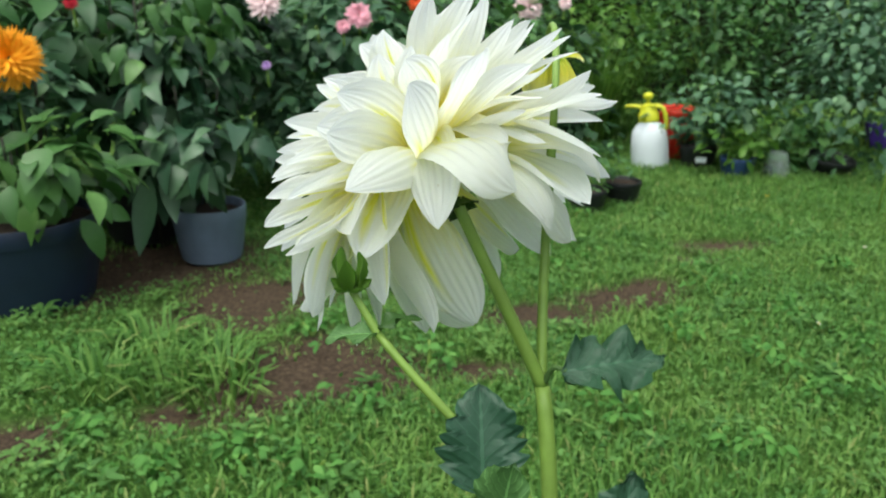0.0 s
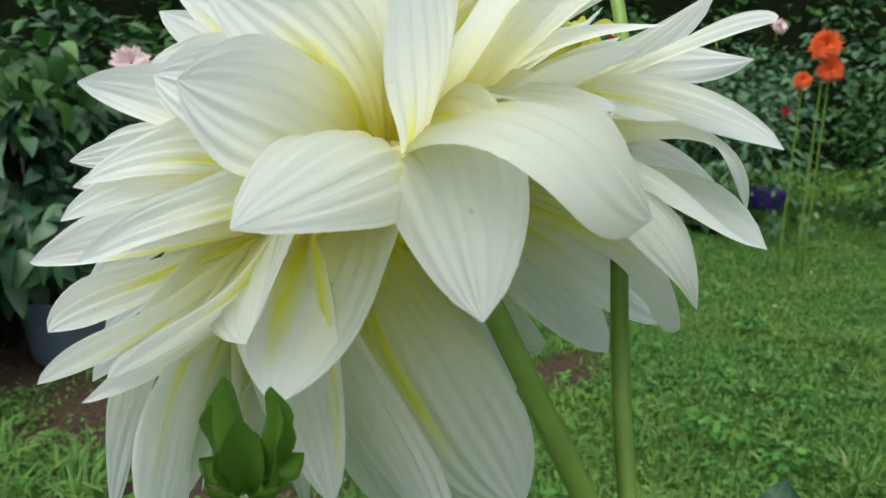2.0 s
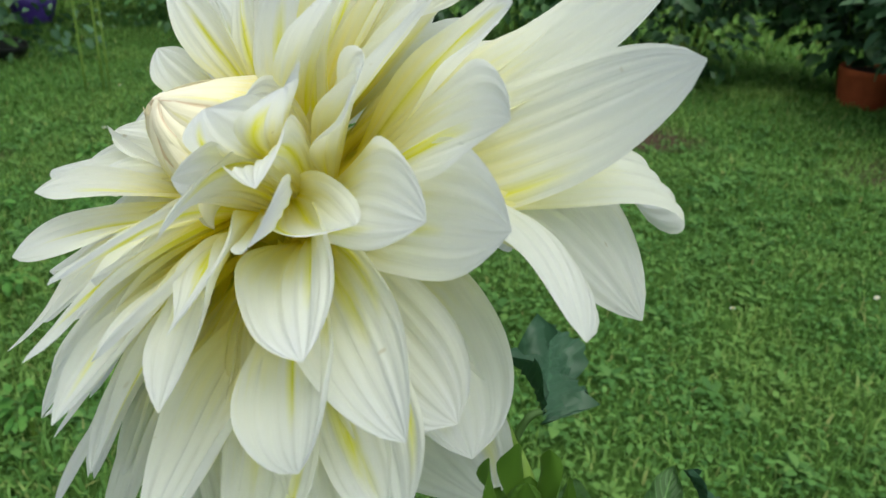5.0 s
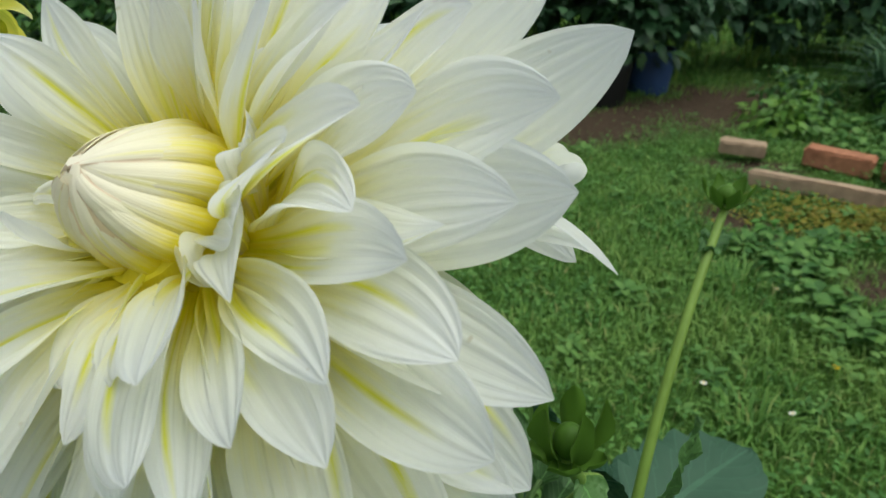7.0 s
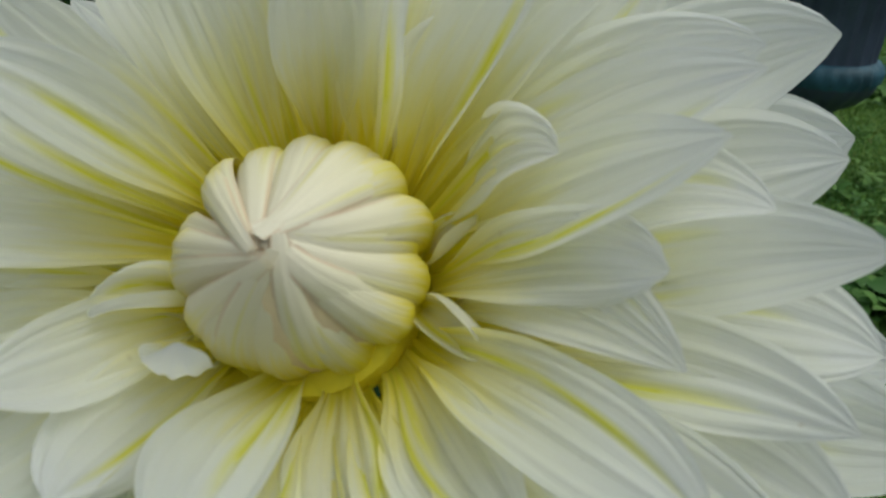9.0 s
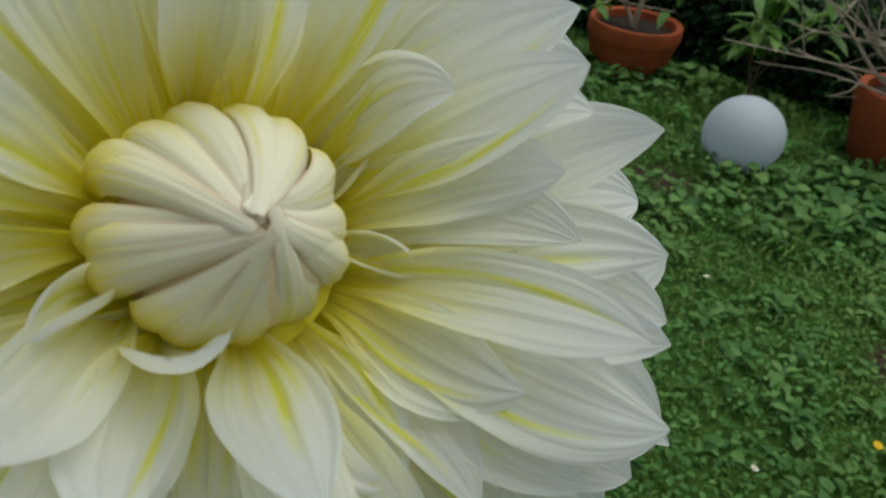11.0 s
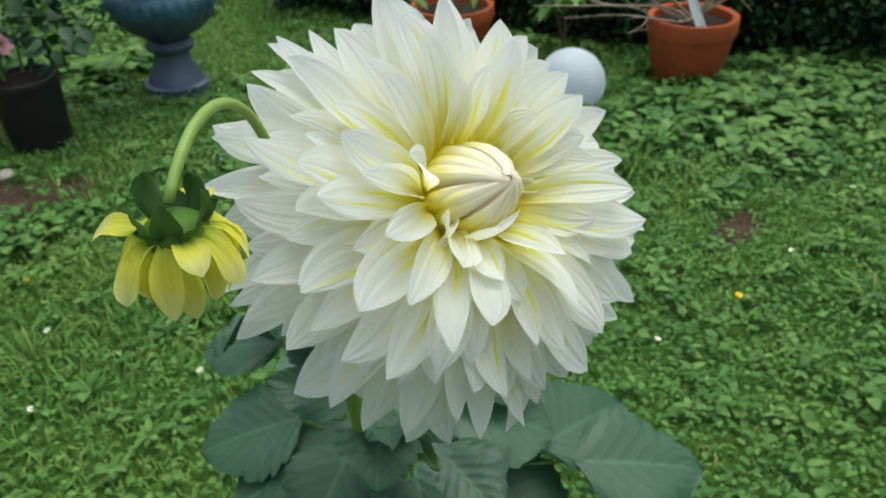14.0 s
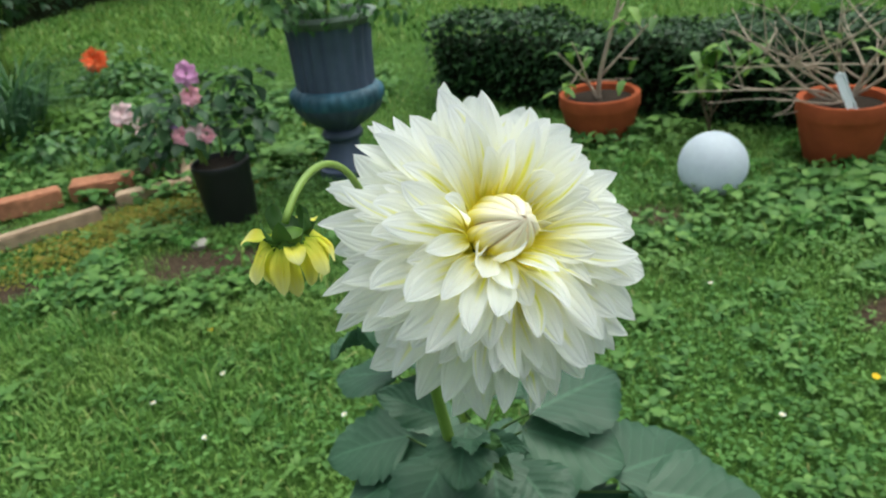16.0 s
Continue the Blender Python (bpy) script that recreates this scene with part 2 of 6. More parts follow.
def tube(points, radii, sides=10, cap=True):
    """Vertices and faces of a round stem along points."""
    points = np.array(points, float)
    tang = np.gradient(points, axis=0)
    up = unit(np.cross(unit(tang[0]), (0.3, 0.9, 0.2)))
    verts, faces = [], []
    for i, p in enumerate(points):
        t = unit(tang[i])
        up = unit(up - t * (up @ t))
        side = np.cross(t, up)
        for k in range(sides):
            a = 2 * math.pi * k / sides
            verts.append(p + radii[i] * (math.cos(a) * up + math.sin(a) * side))
    for i in range(len(points) - 1):
        for k in range(sides):
            a, b = i * sides + k, i * sides + (k + 1) % sides
            faces.append((a, b, b + sides, a + sides))
    if cap:
        faces.append(tuple(range(sides))[::-1])
        faces.append(tuple(len(verts) - sides + k for k in range(sides)))
    return verts, faces


def stem(name, pts, r0, r1, mat, parent, label="", count=24, sides=12):
    line = bezier(*pts, count)
    v, f = tube(line, np.linspace(r0, r1, count), sides)
    return piece(name, mesh_from(name, v, f), mat, parent, label)


def lathe(profile, sides=40, flute=0, depth=0.0, z0=0.0, z1=0.0):
    """A turned body; profile of (radius, height). flute: ribs round it between the heights z0 and z1."""
    bm = bmesh.new()
    rings = []
    for r, z in profile:
        ring = []
        for k in range(sides):
            a = 2 * math.pi * k / sides
            rr = r + (depth * math.cos(a * flute) if flute and z0 <= z <= z1 else 0)
            ring.append(bm.verts.new((rr * math.cos(a), rr * math.sin(a), z)))
        rings.append(ring)
    for a, b in zip(rings, rings[1:]):
        for k in range(sides):
            bm.faces.new((a[k], a[(k + 1) % sides], b[(k + 1) % sides], b[k]))
    if profile[0][0] > 1e-4:
        bm.faces.new(rings[0][::-1])
    if profile[-1][0] > 1e-4:
        bm.faces.new(rings[-1])
    bmesh.ops.recalc_face_normals(bm, faces=bm.faces)
    return bm

# ---- the dahlia ----
CENTRE = np.array((0.006, -0.085, 0.737))
AXIS = unit((-0.4673, 0.5098, 0.7223))
E1 = unit(np.cross((0, 0, 1), AXIS))
E2 = np.cross(AXIS, E1)


def around(theta, phi):
    """The direction at theta degrees off the flower's axis and phi degrees round it."""
    a, b = radians(theta), radians(phi)
    return math.cos(a) * AXIS + math.sin(a) * (math.cos(b) * E1 + math.sin(b) * E2)


def petal_mesh(base, d0, tip, d1, width, cup, roll, twist, rng, up_hint, wave=1.0, ns=18, nv=13, narrow=0.3, pleats=0.0, closed=False, over=0.0, line=None, blunt=1.8):
    """One petal: a strap from base to tip, cupped and pleated, with a short pointed end that may roll in. over: how its edges bend towards the tip.
    closed: tapering from a rounded foot. line: its middle line, where that is not a plain arch."""
    base, tip = np.array(base), np.array(tip)
    length = np.linalg.norm(tip - base)
    if line is None:
        line = bezier(base, base + unit(d0) * length * 0.42, tip - unit(d1) * length * 0.34, tip, ns)
    tang = np.gradient(line, axis=0)
    ph = rng.uniform(0, 6.28, 5)
    shoulder = rng.uniform(0.50, 0.66) + (0.08 if width > 0.033 else 0.0)
    folds = rng.uniform(8.5, 12.5)
    verts, uvs = [], []
    up = np.array(up_hint, float)
    for i in range(ns):
        s = i / (ns - 1)
        t = unit(tang[i])
        up = unit(up - t * (up @ t))
        ang = twist * s * s
        upr = up * math.cos(ang) + np.cross(t, up) * math.sin(ang)
        side = np.cross(t, upr)
        if closed:
            rise = math.sqrt(max(0.0, 1 - (1 - min(1, s / 0.2)) ** 2)) * 0.75 + 0.25
            fall = 1 - 0.86 * s ** 1.15
        else:
            k = min(1, s / 0.5)
            rise = narrow + (1 - narrow) * k * k * (3 - 2 * k)
            k = max(0.0, (s - shoulder) / (1 - shoulder))
            fall = (1 - k ** blunt) ** 0.8 if s < 1 else 0.0
        w = width * 0.5 * rise * fall + 0.0003
        c = cup * (0.55 + 0.9 * (1 - s) + roll * s ** 3) + over * s * s
        crease = min(1, s * 3) * (1 - 0.35 * s) * min(1, fall * 2)
        for j in range(nv):
            v = 2 * j / (nv - 1) - 1
            bend = c * v
            if abs(c) > 0.05:
                x, z = math.sin(bend) / c, (1 - math.cos(bend)) / c
            else:
                x, z = v, c * v * v / 2
            rib = 0.00030 * wave * math.cos(v * 23 + ph[0]) * fall * rise
            turn = v * folds + ph[3] + 0.5 * math.sin(s * 3 + ph[4])
            wavy = 0.45 * math.cos(turn) + 0.55 * (1 - 2 * abs(math.sin(0.5 * turn)))
            rib += -pleats * wavy * crease * (1 - 0.4 * v * v)
            edge = 0.0013 * wave * math.sin(s * 8 + ph[1] + (1 if v > 0 else 0) * ph[2]) * abs(v) ** 3 * fall
            verts.append(line[i] + side * (x * w) + upr * (z * w + rib + edge))
            uvs.append((s, j / (nv - 1)))
    faces = [(i * nv + j, i * nv + j + 1, (i + 1) * nv + j + 1, (i + 1) * nv + j) for i in range(ns - 1) for j in range(nv - 1)]
    return mesh_from("petal", verts, faces, uvs)


# tips of the open petals: degrees off the axis, degrees round it, millimetres from the centre
INNER = ((30, 94, 91), (31, 71, 93), (29, 158, 100), (33, 215, 84), (33, 240, 80), (27, 275, 88), (40, 183, 99), (40, 297, 72), (41, 256, 76))
SECOND = ((39, 122, 103), (41, 231, 100), (43, 147, 106), (44, 84, 116), (44, 336, 97), (47, 205, 95), (47, 71, 115), (47, 303, 80), (48, 166, 116), (48, 243, 80), (48, 48, 108),
          (49, 223, 103), (50, 58, 111), (50, 99, 121), (51, 327, 111), (53, 284, 96), (54, 317, 91), (55, 268, 92))
THIRD = ((53, 196, 112), (53, 154, 107), (55, 38, 92), (55, 339, 98), (58, 126, 124), (58, 224, 98), (59, 327, 117), (60, 90, 122), (61, 184, 122), (61, 77, 102), (61, 107, 110),
         (63, 213, 105), (64, 344, 98), (64, 303, 93), (64, 290, 94), (66, 202, 118), (66, 144, 123), (66, 250, 95), (67, 192, 104), (67, 323, 97), (68, 279, 99), (69, 158, 125))
FOURTH = ((71, 309, 103), (72, 114, 126), (73, 175, 108), (74, 331, 124), (75, 298, 92), (75, 239, 98), (76, 192, 117), (77, 122, 116), (78, 288, 96), (83, 138, 119),
          (83, 262, 105), (83, 228, 107), (84, 297, 96), (84, 249, 103), (84, 181, 114), (85, 209, 113), (88, 285, 97), (88, 272, 97), (88, 116, 117))
FIFTH = ((91, 147, 114), (91, 220, 110), (92, 201, 110), (92, 261, 105), (95, 171, 119), (96, 276, 96), (96, 246, 102), (98, 319, 126), (100, 235, 102), (103, 182, 111),
         (105, 200, 109), (106, 212, 108), (113, 325, 124))
BETWEEN = ((40, 4, 86), (40, 56, 106), (40, 96, 105), (40, 160, 100), (40, 272, 93), (50, 112, 99), (50, 132, 98), (50, 180, 92), (50, 256, 91), (58, 52, 106), (58, 64, 103),
           (58, 140, 96), (58, 164, 100), (58, 236, 87), (58, 352, 98), (66, 132, 97), (66, 168, 96), (66, 228, 91), (66, 240, 92))
BETWEEN_MORE = ((66, 260, 90), (74, 136, 98), (74, 148, 97), (74, 208, 91), (74, 220, 89), (74, 256, 88), (74, 268, 93), (82, 152, 95), (82, 164, 98), (82, 200, 95), (82, 308, 103),
                (82, 320, 104), (90, 156, 96), (90, 188, 94), (90, 236, 90), (90, 304, 102), (90, 316, 91), (90, 328, 96))
# the larger or looser petals, with their width in millimetres as well: on the stem's side, over the face, round the back
STEM_SIDE = ((115, 41, 97, 30), (113, 68, 99, 38), (126, 109, 97, 42), (112, 110, 104, 34), (120, 130, 99, 36), (129, 166, 92, 40), (144, 249, 90, 38), (129, 352, 100, 40), (104, 333, 108, 32), (93, 130, 118, 24),
             (76, 354, 106, 20), (85, 337, 104, 20), (70, 354, 101, 20), (101, 5, 92, 32), (94, 25, 103, 26), (84, 5, 104, 22), (68, 34, 75, 18), (75, 41, 70, 19), (86, 27, 78, 20),
             (96, 63, 83, 22), (63, 42, 88, 20))
FACE = ((58, 28, 109, 21), (64, 19, 108, 22), (71, 2, 104, 22), (58, 9, 108, 21), (66, 358, 100, 22), (50, 11, 95, 20), (47, 357, 99, 20), (42, 19, 101, 20), (49, 28, 104, 21), (36, 34, 100, 21), (68, 351, 103, 21),
        (45, 352, 80, 20), (41, 323, 80, 18), (38, 27, 75, 17), (67, 42, 110, 20), (86, 53, 120, 24), (53, 13, 100, 22), (94, 107, 108, 23), (98, 112, 106, 22), (93, 89, 107, 23))
BACK = ((113, 356, 99, 35), (126, 324, 102, 36), (151, 340, 86, 34), (120, 290, 94, 26), (118, 255, 92, 26), (122, 220, 92, 27), (125, 190, 94, 27), (110, 148, 106, 25),
        (112, 125, 104, 27), (140, 285, 86, 28), (105, 306, 98, 22), (108, 275, 96, 22), (110, 240, 98, 22), (112, 203, 102, 22), (110, 172, 106, 23), (90, 98, 112, 22),
        (104, 96, 102, 26), (84, 62, 106, 21), (101, 78, 102, 24), (118, 10, 96, 36), (112, 340, 107, 33), (145, 100, 86, 34),
        (78, 63, 114, 22), (69, 57, 108, 21), (74, 76, 110, 21), (80, 337, 104, 22), (87, 331, 104, 22), (92, 320, 104, 23))
UPPER = ((75, 115, 119, 22), (66, 110, 114, 21), (58, 90, 112, 20), (84, 121, 114, 23), (95, 117, 118, 24), (46, 99, 112, 20), (67, 86, 109, 20))

dahlia = thing("dahlia_plant", (0.075, -0.22, 0.0), "tall dahlia plant with one large cream-white bloom standing in the lawn", "plant")
dahlia_world = Matrix.Translation(dahlia.location)


def on_plant(ob):
    ob.matrix_parent_inverse = dahlia_world.inverted()
    return ob


rng = np.random.RandomState(7)
# the closed centre sits a little off the axis
LEAN = np.array((0.005, -0.002, 0.004))
head_profile = [(0.0, 0.002), (0.006, 0.003), (0.007, 0.008), (0.009, 0.015), (0.012, 0.024), (0.0160, 0.034), (0.0180, 0.040), (0.0175, 0.046), (0.0, 0.049)]
head_turn = Matrix((E1, E2, AXIS)).transposed().to_4x4()
head_turn.translation = CENTRE
bm = lathe(head_profile, 20)
bmesh.ops.transform(bm, matrix=head_turn, verts=bm.verts)
head = on_plant(part("flower_head", bm, M_HEART, dahlia, "cream-white many-petalled bloom, yellow towards its closed centre"))


# the large loose petals on the stem's side: tip and the height of the arch in millimetres from the centre, width, the way the upper face turns, cup, roll of the edges near the end
LOOSE = (
    dict(tip=(1, -91, 7), arch=(-4, -54, 38), width=31, face=(-0.2, -0.6, 0.75), cup=0.15, over=-0.2, blunt=3.2),
    dict(tip=(40, -75, 23), arch=(15, -67, 46), width=50, face=(0.1, -0.7, 0.7), cup=-0.3, over=-0.5, blunt=3.0),
    dict(tip=(-44, -89, 25), arch=(-16, -58, 37), width=32, face=(0.5, -0.45, 0.75), cup=-1.0, over=0.0, blunt=2.6),
    dict(tip=(-54, -75, 50), arch=(-31, -41, 38), width=32, face=(-0.7, 0.55, 0.4), cup=0.35, over=0.1, blunt=2.6),
    dict(tip=(-61, -61, 51), arch=(-40, -31, 42), width=25, face=(-0.6, 0.5, 0.6), cup=0.4, over=0.1, blunt=2.4),
    dict(tip=(-49, -71, 69), arch=(-25, -41, 53), width=27, face=(-0.55, 0.45, 0.7), cup=0.6, over=0.1, blunt=2.2),
    dict(tip=(-13, -97, 77), arch=(-3, -55, 48), width=31, face=(-0.9, 0.4, 0.3), cup=0.4, over=0.2, blunt=2.2),
    dict(tip=(20, -82, 90), arch=(11, -47, 62), width=28, face=(-0.7, 0.35, 0.6), cup=0.5, over=0.2, blunt=3.0),
    dict(tip=(-54, -41, 72), arch=(-30, -22, 56), width=22, face=(-0.5, 0.6, 0.6), cup=0.8, over=-0.2, blunt=2.2),
    dict(tip=(-17, -56, 84), arch=(-6, -33, 62), width=24, face=(-0.45, 0.5, 0.7), cup=0.8, over=0.0, blunt=2.2),
    dict(tip=(86, -37, 66), arch=(54, -29, 54), width=28, face=(-0.2, 0.1, 0.9), cup=0.55, over=0.1),
    dict(tip=(45, -67, 84), arch=(24, -40, 62), width=24, face=(-0.2, 0.3, 0.9), cup=0.8, over=0.2),
    dict(tip=(80, -13, -24), arch=(55, -11, 10), width=38, face=(0.5, -0.45, 0.75), cup=-0.35, over=-0.3, blunt=2.4),
    dict(tip=(61, -58, -3), arch=(42, -44, 27), width=26, face=(0.5, -0.6, 0.5), cup=-0.3, over=-0.4),
    dict(tip=(92, -23, 15), arch=(66, -20, 40), width=32, face=(0.3, -0.2, 0.9), cup=-0.4, over=-0.3),
    dict(tip=(56, 50, -50), arch=(32, 28, -24), width=32, face=(0.6, -0.3, 0.5), cup=-0.3, over=-0.2),
    dict(tip=(24, -40, -66), arch=(1, -27, -29), width=34, face=(-0.1, -0.9, 0.3), cup=-0.3, over=-0.3, blunt=2.2),
    dict(tip=(-40, -64, -20), arch=(-26, -38, 2), width=40, face=(-0.25, -0.8, 0.4), cup=0.5, over=0.8, blunt=3.0),
    dict(tip=(-77, -67, 14), arch=(-49, -34, 18), width=29, face=(-0.4, 0.4, 0.8), cup=1.1, over=0.1, blunt=2.3),
    dict(tip=(-81, -47, 27), arch=(-56, -27, 29), width=28, face=(-0.4, 0.4, 0.8), cup=1.1, over=0.0, blunt=2.3),
    dict(tip=(-91, -53, 11), arch=(-63, -32, 10), width=29, face=(-0.4, 0.4, 0.8), cup=1.1, over=0.0, blunt=2.3),
    dict(tip=(-101, -20, -16), arch=(-69, -14, -6), width=29, face=(-0.4, 0.4, 0.8), cup=1.1, over=-0.2, blunt=2.3),
    dict(tip=(-97, -41, -22), arch=(-65, -28, -11), width=30, face=(-0.4, 0.3, 0.8), cup=1.1, over=-0.2, blunt=2.3),
    dict(tip=(-74, -64, -12), arch=(-51, -40, -4), width=30, face=(-0.4, 0.2, 0.8), cup=1.1, over=0.0, blunt=2.3),
    dict(tip=(-81, -60, -19), arch=(-55, -37, -12), width=30, face=(-0.4, 0.2, 0.8), cup=1.1, over=-0.1, blunt=2.3),
    dict(tip=(-81, -28, -64), arch=(-57, -21, -38), width=28, face=(-0.6, -0.3, 0.6), cup=0.4, over=-0.3),
    dict(tip=(-69, -28, 53), arch=(-47, -15, 49), width=19, face=(0.1, 0.6, 0.7), cup=0.8, over=0.0),
    dict(tip=(-48, -5, 60), arch=(-32, -3, 51), width=15, face=(0.2, 0.6, 0.7), cup=0.8, over=0.0),
    dict(tip=(-75, -5, 38), arch=(-46, -1, 40), width=18, face=(-0.1, 0.6, 0.7), cup=0.8, over=0.0),
    dict(tip=(-19, -10, 75), arch=(-15, -4, 58), width=14, face=(-0.3, 0.6, 0.5), cup=0.7, over=0.5),
)


def loose_petal(tip, arch, width, face, cup, over, blunt=1.8):
    tip, arch = np.array(tip) * 0.001 + CENTRE, np.array(arch) * 0.001 + CENTRE
    out = arch - CENTRE
    out = unit(out - AXIS * (out @ AXIS))
    base = CENTRE + AXIS * 0.020 + out * 0.015
    bow = 2 * arch - (base + tip) / 2
    line = bezier(base, (base + 2 * bow) / 3, (tip + 2 * bow) / 3, tip, 26)
    me = petal_mesh(base, out, tip, out, width * 0.001, cup, 0.0, rng.uniform(-0.15, 0.15), rng, face, wave=1.7, ns=26, nv=33, narrow=0.42, pleats=rng.uniform(0.0003, 0.0006), over=over, line=line, blunt=blunt)
    piece("petal", me, M_PETAL, head)


for numbers in LOOSE:
    loose_petal(**numbers)
LOOSE_WAYS = np.array([unit(numbers["tip"]) for numbers in LOOSE])
LOOSE_ROOM = np.array([math.cos(radians(11 if numbers["width"] > 25 else 6)) for numbers in LOOSE])


def add_petal(theta, phi, r, row, wide=0):
    """row 0 innermost to 5 at the back."""
    if (LOOSE_WAYS @ around(theta, phi) > LOOSE_ROOM).any():
        return
    if theta > 62 and (phi > 345 or phi < 100):
        r *= 0.84
    height = (0.043, 0.039, 0.034, 0.029, 0.024, 0.018)[row] + rng.uniform(-0.002, 0.002)
    ring = (0.0195, 0.0195, 0.0195, 0.0190, 0.0180, 0.0150)[row]
    out = math.cos(radians(phi)) * E1 + math.sin(radians(phi)) * E2
    base = CENTRE + AXIS * height + out * ring + LEAN * (1.0, 0.6, 0.2, 0.0, 0.0, 0.0)[row]
    r = min(r, 112 + 10 * math.cos(radians(phi - 70)) - (9 if theta < 100 else 2) * math.exp(-(((phi - 328) / 22) ** 2)) + (0 if not wide else 4))
    if theta < 62 and 4 < phi < 70:
        r *= 0.955
    tip = CENTRE + around(theta, phi) * r * 0.001
    chord = unit(tip - base)
    lift = (0.22, 0.26, 0.30, 0.36, 0.42, 0.55)[row] * (rng.uniform(0.6, 1.7) if row in (0, 1, 5) or wide >= 25 else rng.uniform(-0.7, 1.2))
    d0 = unit(chord + AXIS * lift * (1.5 if wide >= 25 else 1.0))
    d1 = unit(chord - AXIS * lift * (rng.uniform(0.3, 1.0) + (1.1 if wide >= 25 else 0.25 if row > 1 else 0.0)) + around(90, phi + 90) * rng.uniform(-0.45, 0.45))
    length = np.linalg.norm(tip - base)
    width = wide * 0.001 or min(0.0220, max(0.0160, length * 0.29)) * rng.uniform(0.9, 1.1)
    cup = rng.uniform(0.7, 1.3) if row < 5 else rng.uniform(0.35, 0.75)
    curl = 1 if wide and wide < 23 and r < 92 else 0
    me = petal_mesh(base, d0, tip, d1, width, cup, rng.uniform(0.0, 1.0) * (1 - curl), rng.uniform(-0.6, 0.6) * (1 + 1.2 * curl), rng, AXIS - 0.35 * out * (1 if row < 4 else 1.6), wave=0.8 if row < 5 else 1.8, ns=22, nv=27, narrow=0.36, pleats=rng.uniform(0.0003, 0.0007), over=rng.uniform(-1.5, -0.2), blunt=rng.uniform(1.8, 2.6))
    piece("petal", me, M_PETAL, head)


def row_of(theta):
    return 0 if theta < 39 else 1 if theta < 53 else 2 if theta < 66 else 3 if theta < 80 else 4 if theta < 100 else 5


for row, table in enumerate((INNER, SECOND, THIRD, FOURTH, FIFTH)):
    for numbers in table:
        add_petal(*numbers, row)
for theta, phi, r in BETWEEN + BETWEEN_MORE:
    add_petal(theta, phi, r, row_of(theta))
for theta, phi, r, wide in STEM_SIDE + FACE + UPPER + BACK:
    add_petal(theta, phi, r, row_of(theta), wide)

rng = np.random.RandomState(11)
# closed petals that make the pointed centre: plump, rounded at the foot, their ends tucked together
apex = CENTRE + AXIS * 0.0705 + np.array((-0.003, 0.0, 0.001))
bm = lathe([(0.0172, 0.038), (0.0180, 0.046), (0.0161, 0.0540), (0.0120, 0.0608), (0.0064, 0.0664), (0.0024, 0.0688), (0.0, 0.0693)], 24)
for vert in bm.verts:
    k = (vert.co.z - 0.038) / 0.030
    vert.co = head_turn @ vert.co + Vector(LEAN * (1 - k) + np.array((-0.003, 0.0, 0.0)) * k)
part("closed_centre", bm, M_SEAM, head, "dull pinkish heart between the closed petals")
for k in range(24):
    ring_no = 0 if k < 14 else 1
    phi = (k * 360 / 14 if ring_no == 0 else (k - 14) * 360 / 10 + 10) + rng.uniform(-4.5, 4.5)
    out = math.cos(radians(phi)) * E1 + math.sin(radians(phi)) * E2
    side = around(90, phi + 90)
    base = CENTRE + AXIS * (0.0395 + rng.uniform(-0.002, 0.002) + 0.0030 * ring_no) + out * (0.0192 - 0.0010 * ring_no + rng.uniform(-0.0012, 0.0010)) + LEAN
    tip = apex + out * rng.uniform(-0.0008, 0.0016) - AXIS * (rng.uniform(-0.0004, 0.0022) - 0.0006 * ring_no) + side * rng.uniform(0.0008, 0.0028)
    d0 = unit(out * rng.uniform(0.5, 0.75) + AXIS * 0.9 - side * rng.uniform(-0.1, 0.3))
    d1 = unit(-out * 1.0 + AXIS * rng.uniform(0.2, 0.5) + side * 0.3)
    me = petal_mesh(base, d0, tip, d1, (0.0139 if ring_no == 0 else 0.0130) * rng.uniform(0.88, 1.12), -1.0, -0.2, rng.uniform(-0.25, 0.35), rng, out + AXIS * 0.3, wave=0.4, ns=18, nv=13, pleats=0.00015, closed=True)
    piece("petal", me, M_CONE, head)
# a crescent petal that hugs the closed centre
out, side = around(90, 248), around(90, 338)
foot = CENTRE + AXIS * 0.036 + out * 0.0185 - side * 0.006 + LEAN
end = CENTRE + np.array((-0.040, 0.050, 0.044))
line = bezier(foot, foot + out * 0.008 + AXIS * 0.010 - side * 0.004, end - AXIS * 0.010 + out * 0.010 - side * 0.002, end, 16)
piece("petal", petal_mesh(foot, out, end, AXIS, 0.0115, 1.1, 0.3, 0.4, rng, -out, wave=1.0, ns=16, nv=13, narrow=0.6, pleats=0.0002, line=line), M_PETAL, head)

# short curled petals round the closed centre
for phi, reach, rise, turn, width, twist in ((8, 0.011, 0.005, 0.007, 0.010, 0.8), (228, 0.014, 0.008, -0.010, 0.012, -1.2), (345, 0.018, 0.006, -0.004, 0.014, 0.3), (205, 0.014, 0.018, 0.004, 0.014, 0.6)):
    out = math.cos(radians(phi)) * E1 + math.sin(radians(phi)) * E2
    side = around(90, phi + 90)
    base = CENTRE + AXIS * 0.040 + out * 0.0190 + LEAN
    tip = base + out * reach + AXIS * rise + side * turn
    me = petal_mesh(base, out * 0.8 + AXIS, tip, out * 0.9 - AXIS * 0.9 + side * turn * 60, width, 1.9, 1.2, twist, rng, AXIS - out * 0.3, wave=1.0, ns=16, nv=13, narrow=0.5, pleats=0.0002)
    piece("petal", me, M_PETAL, head)

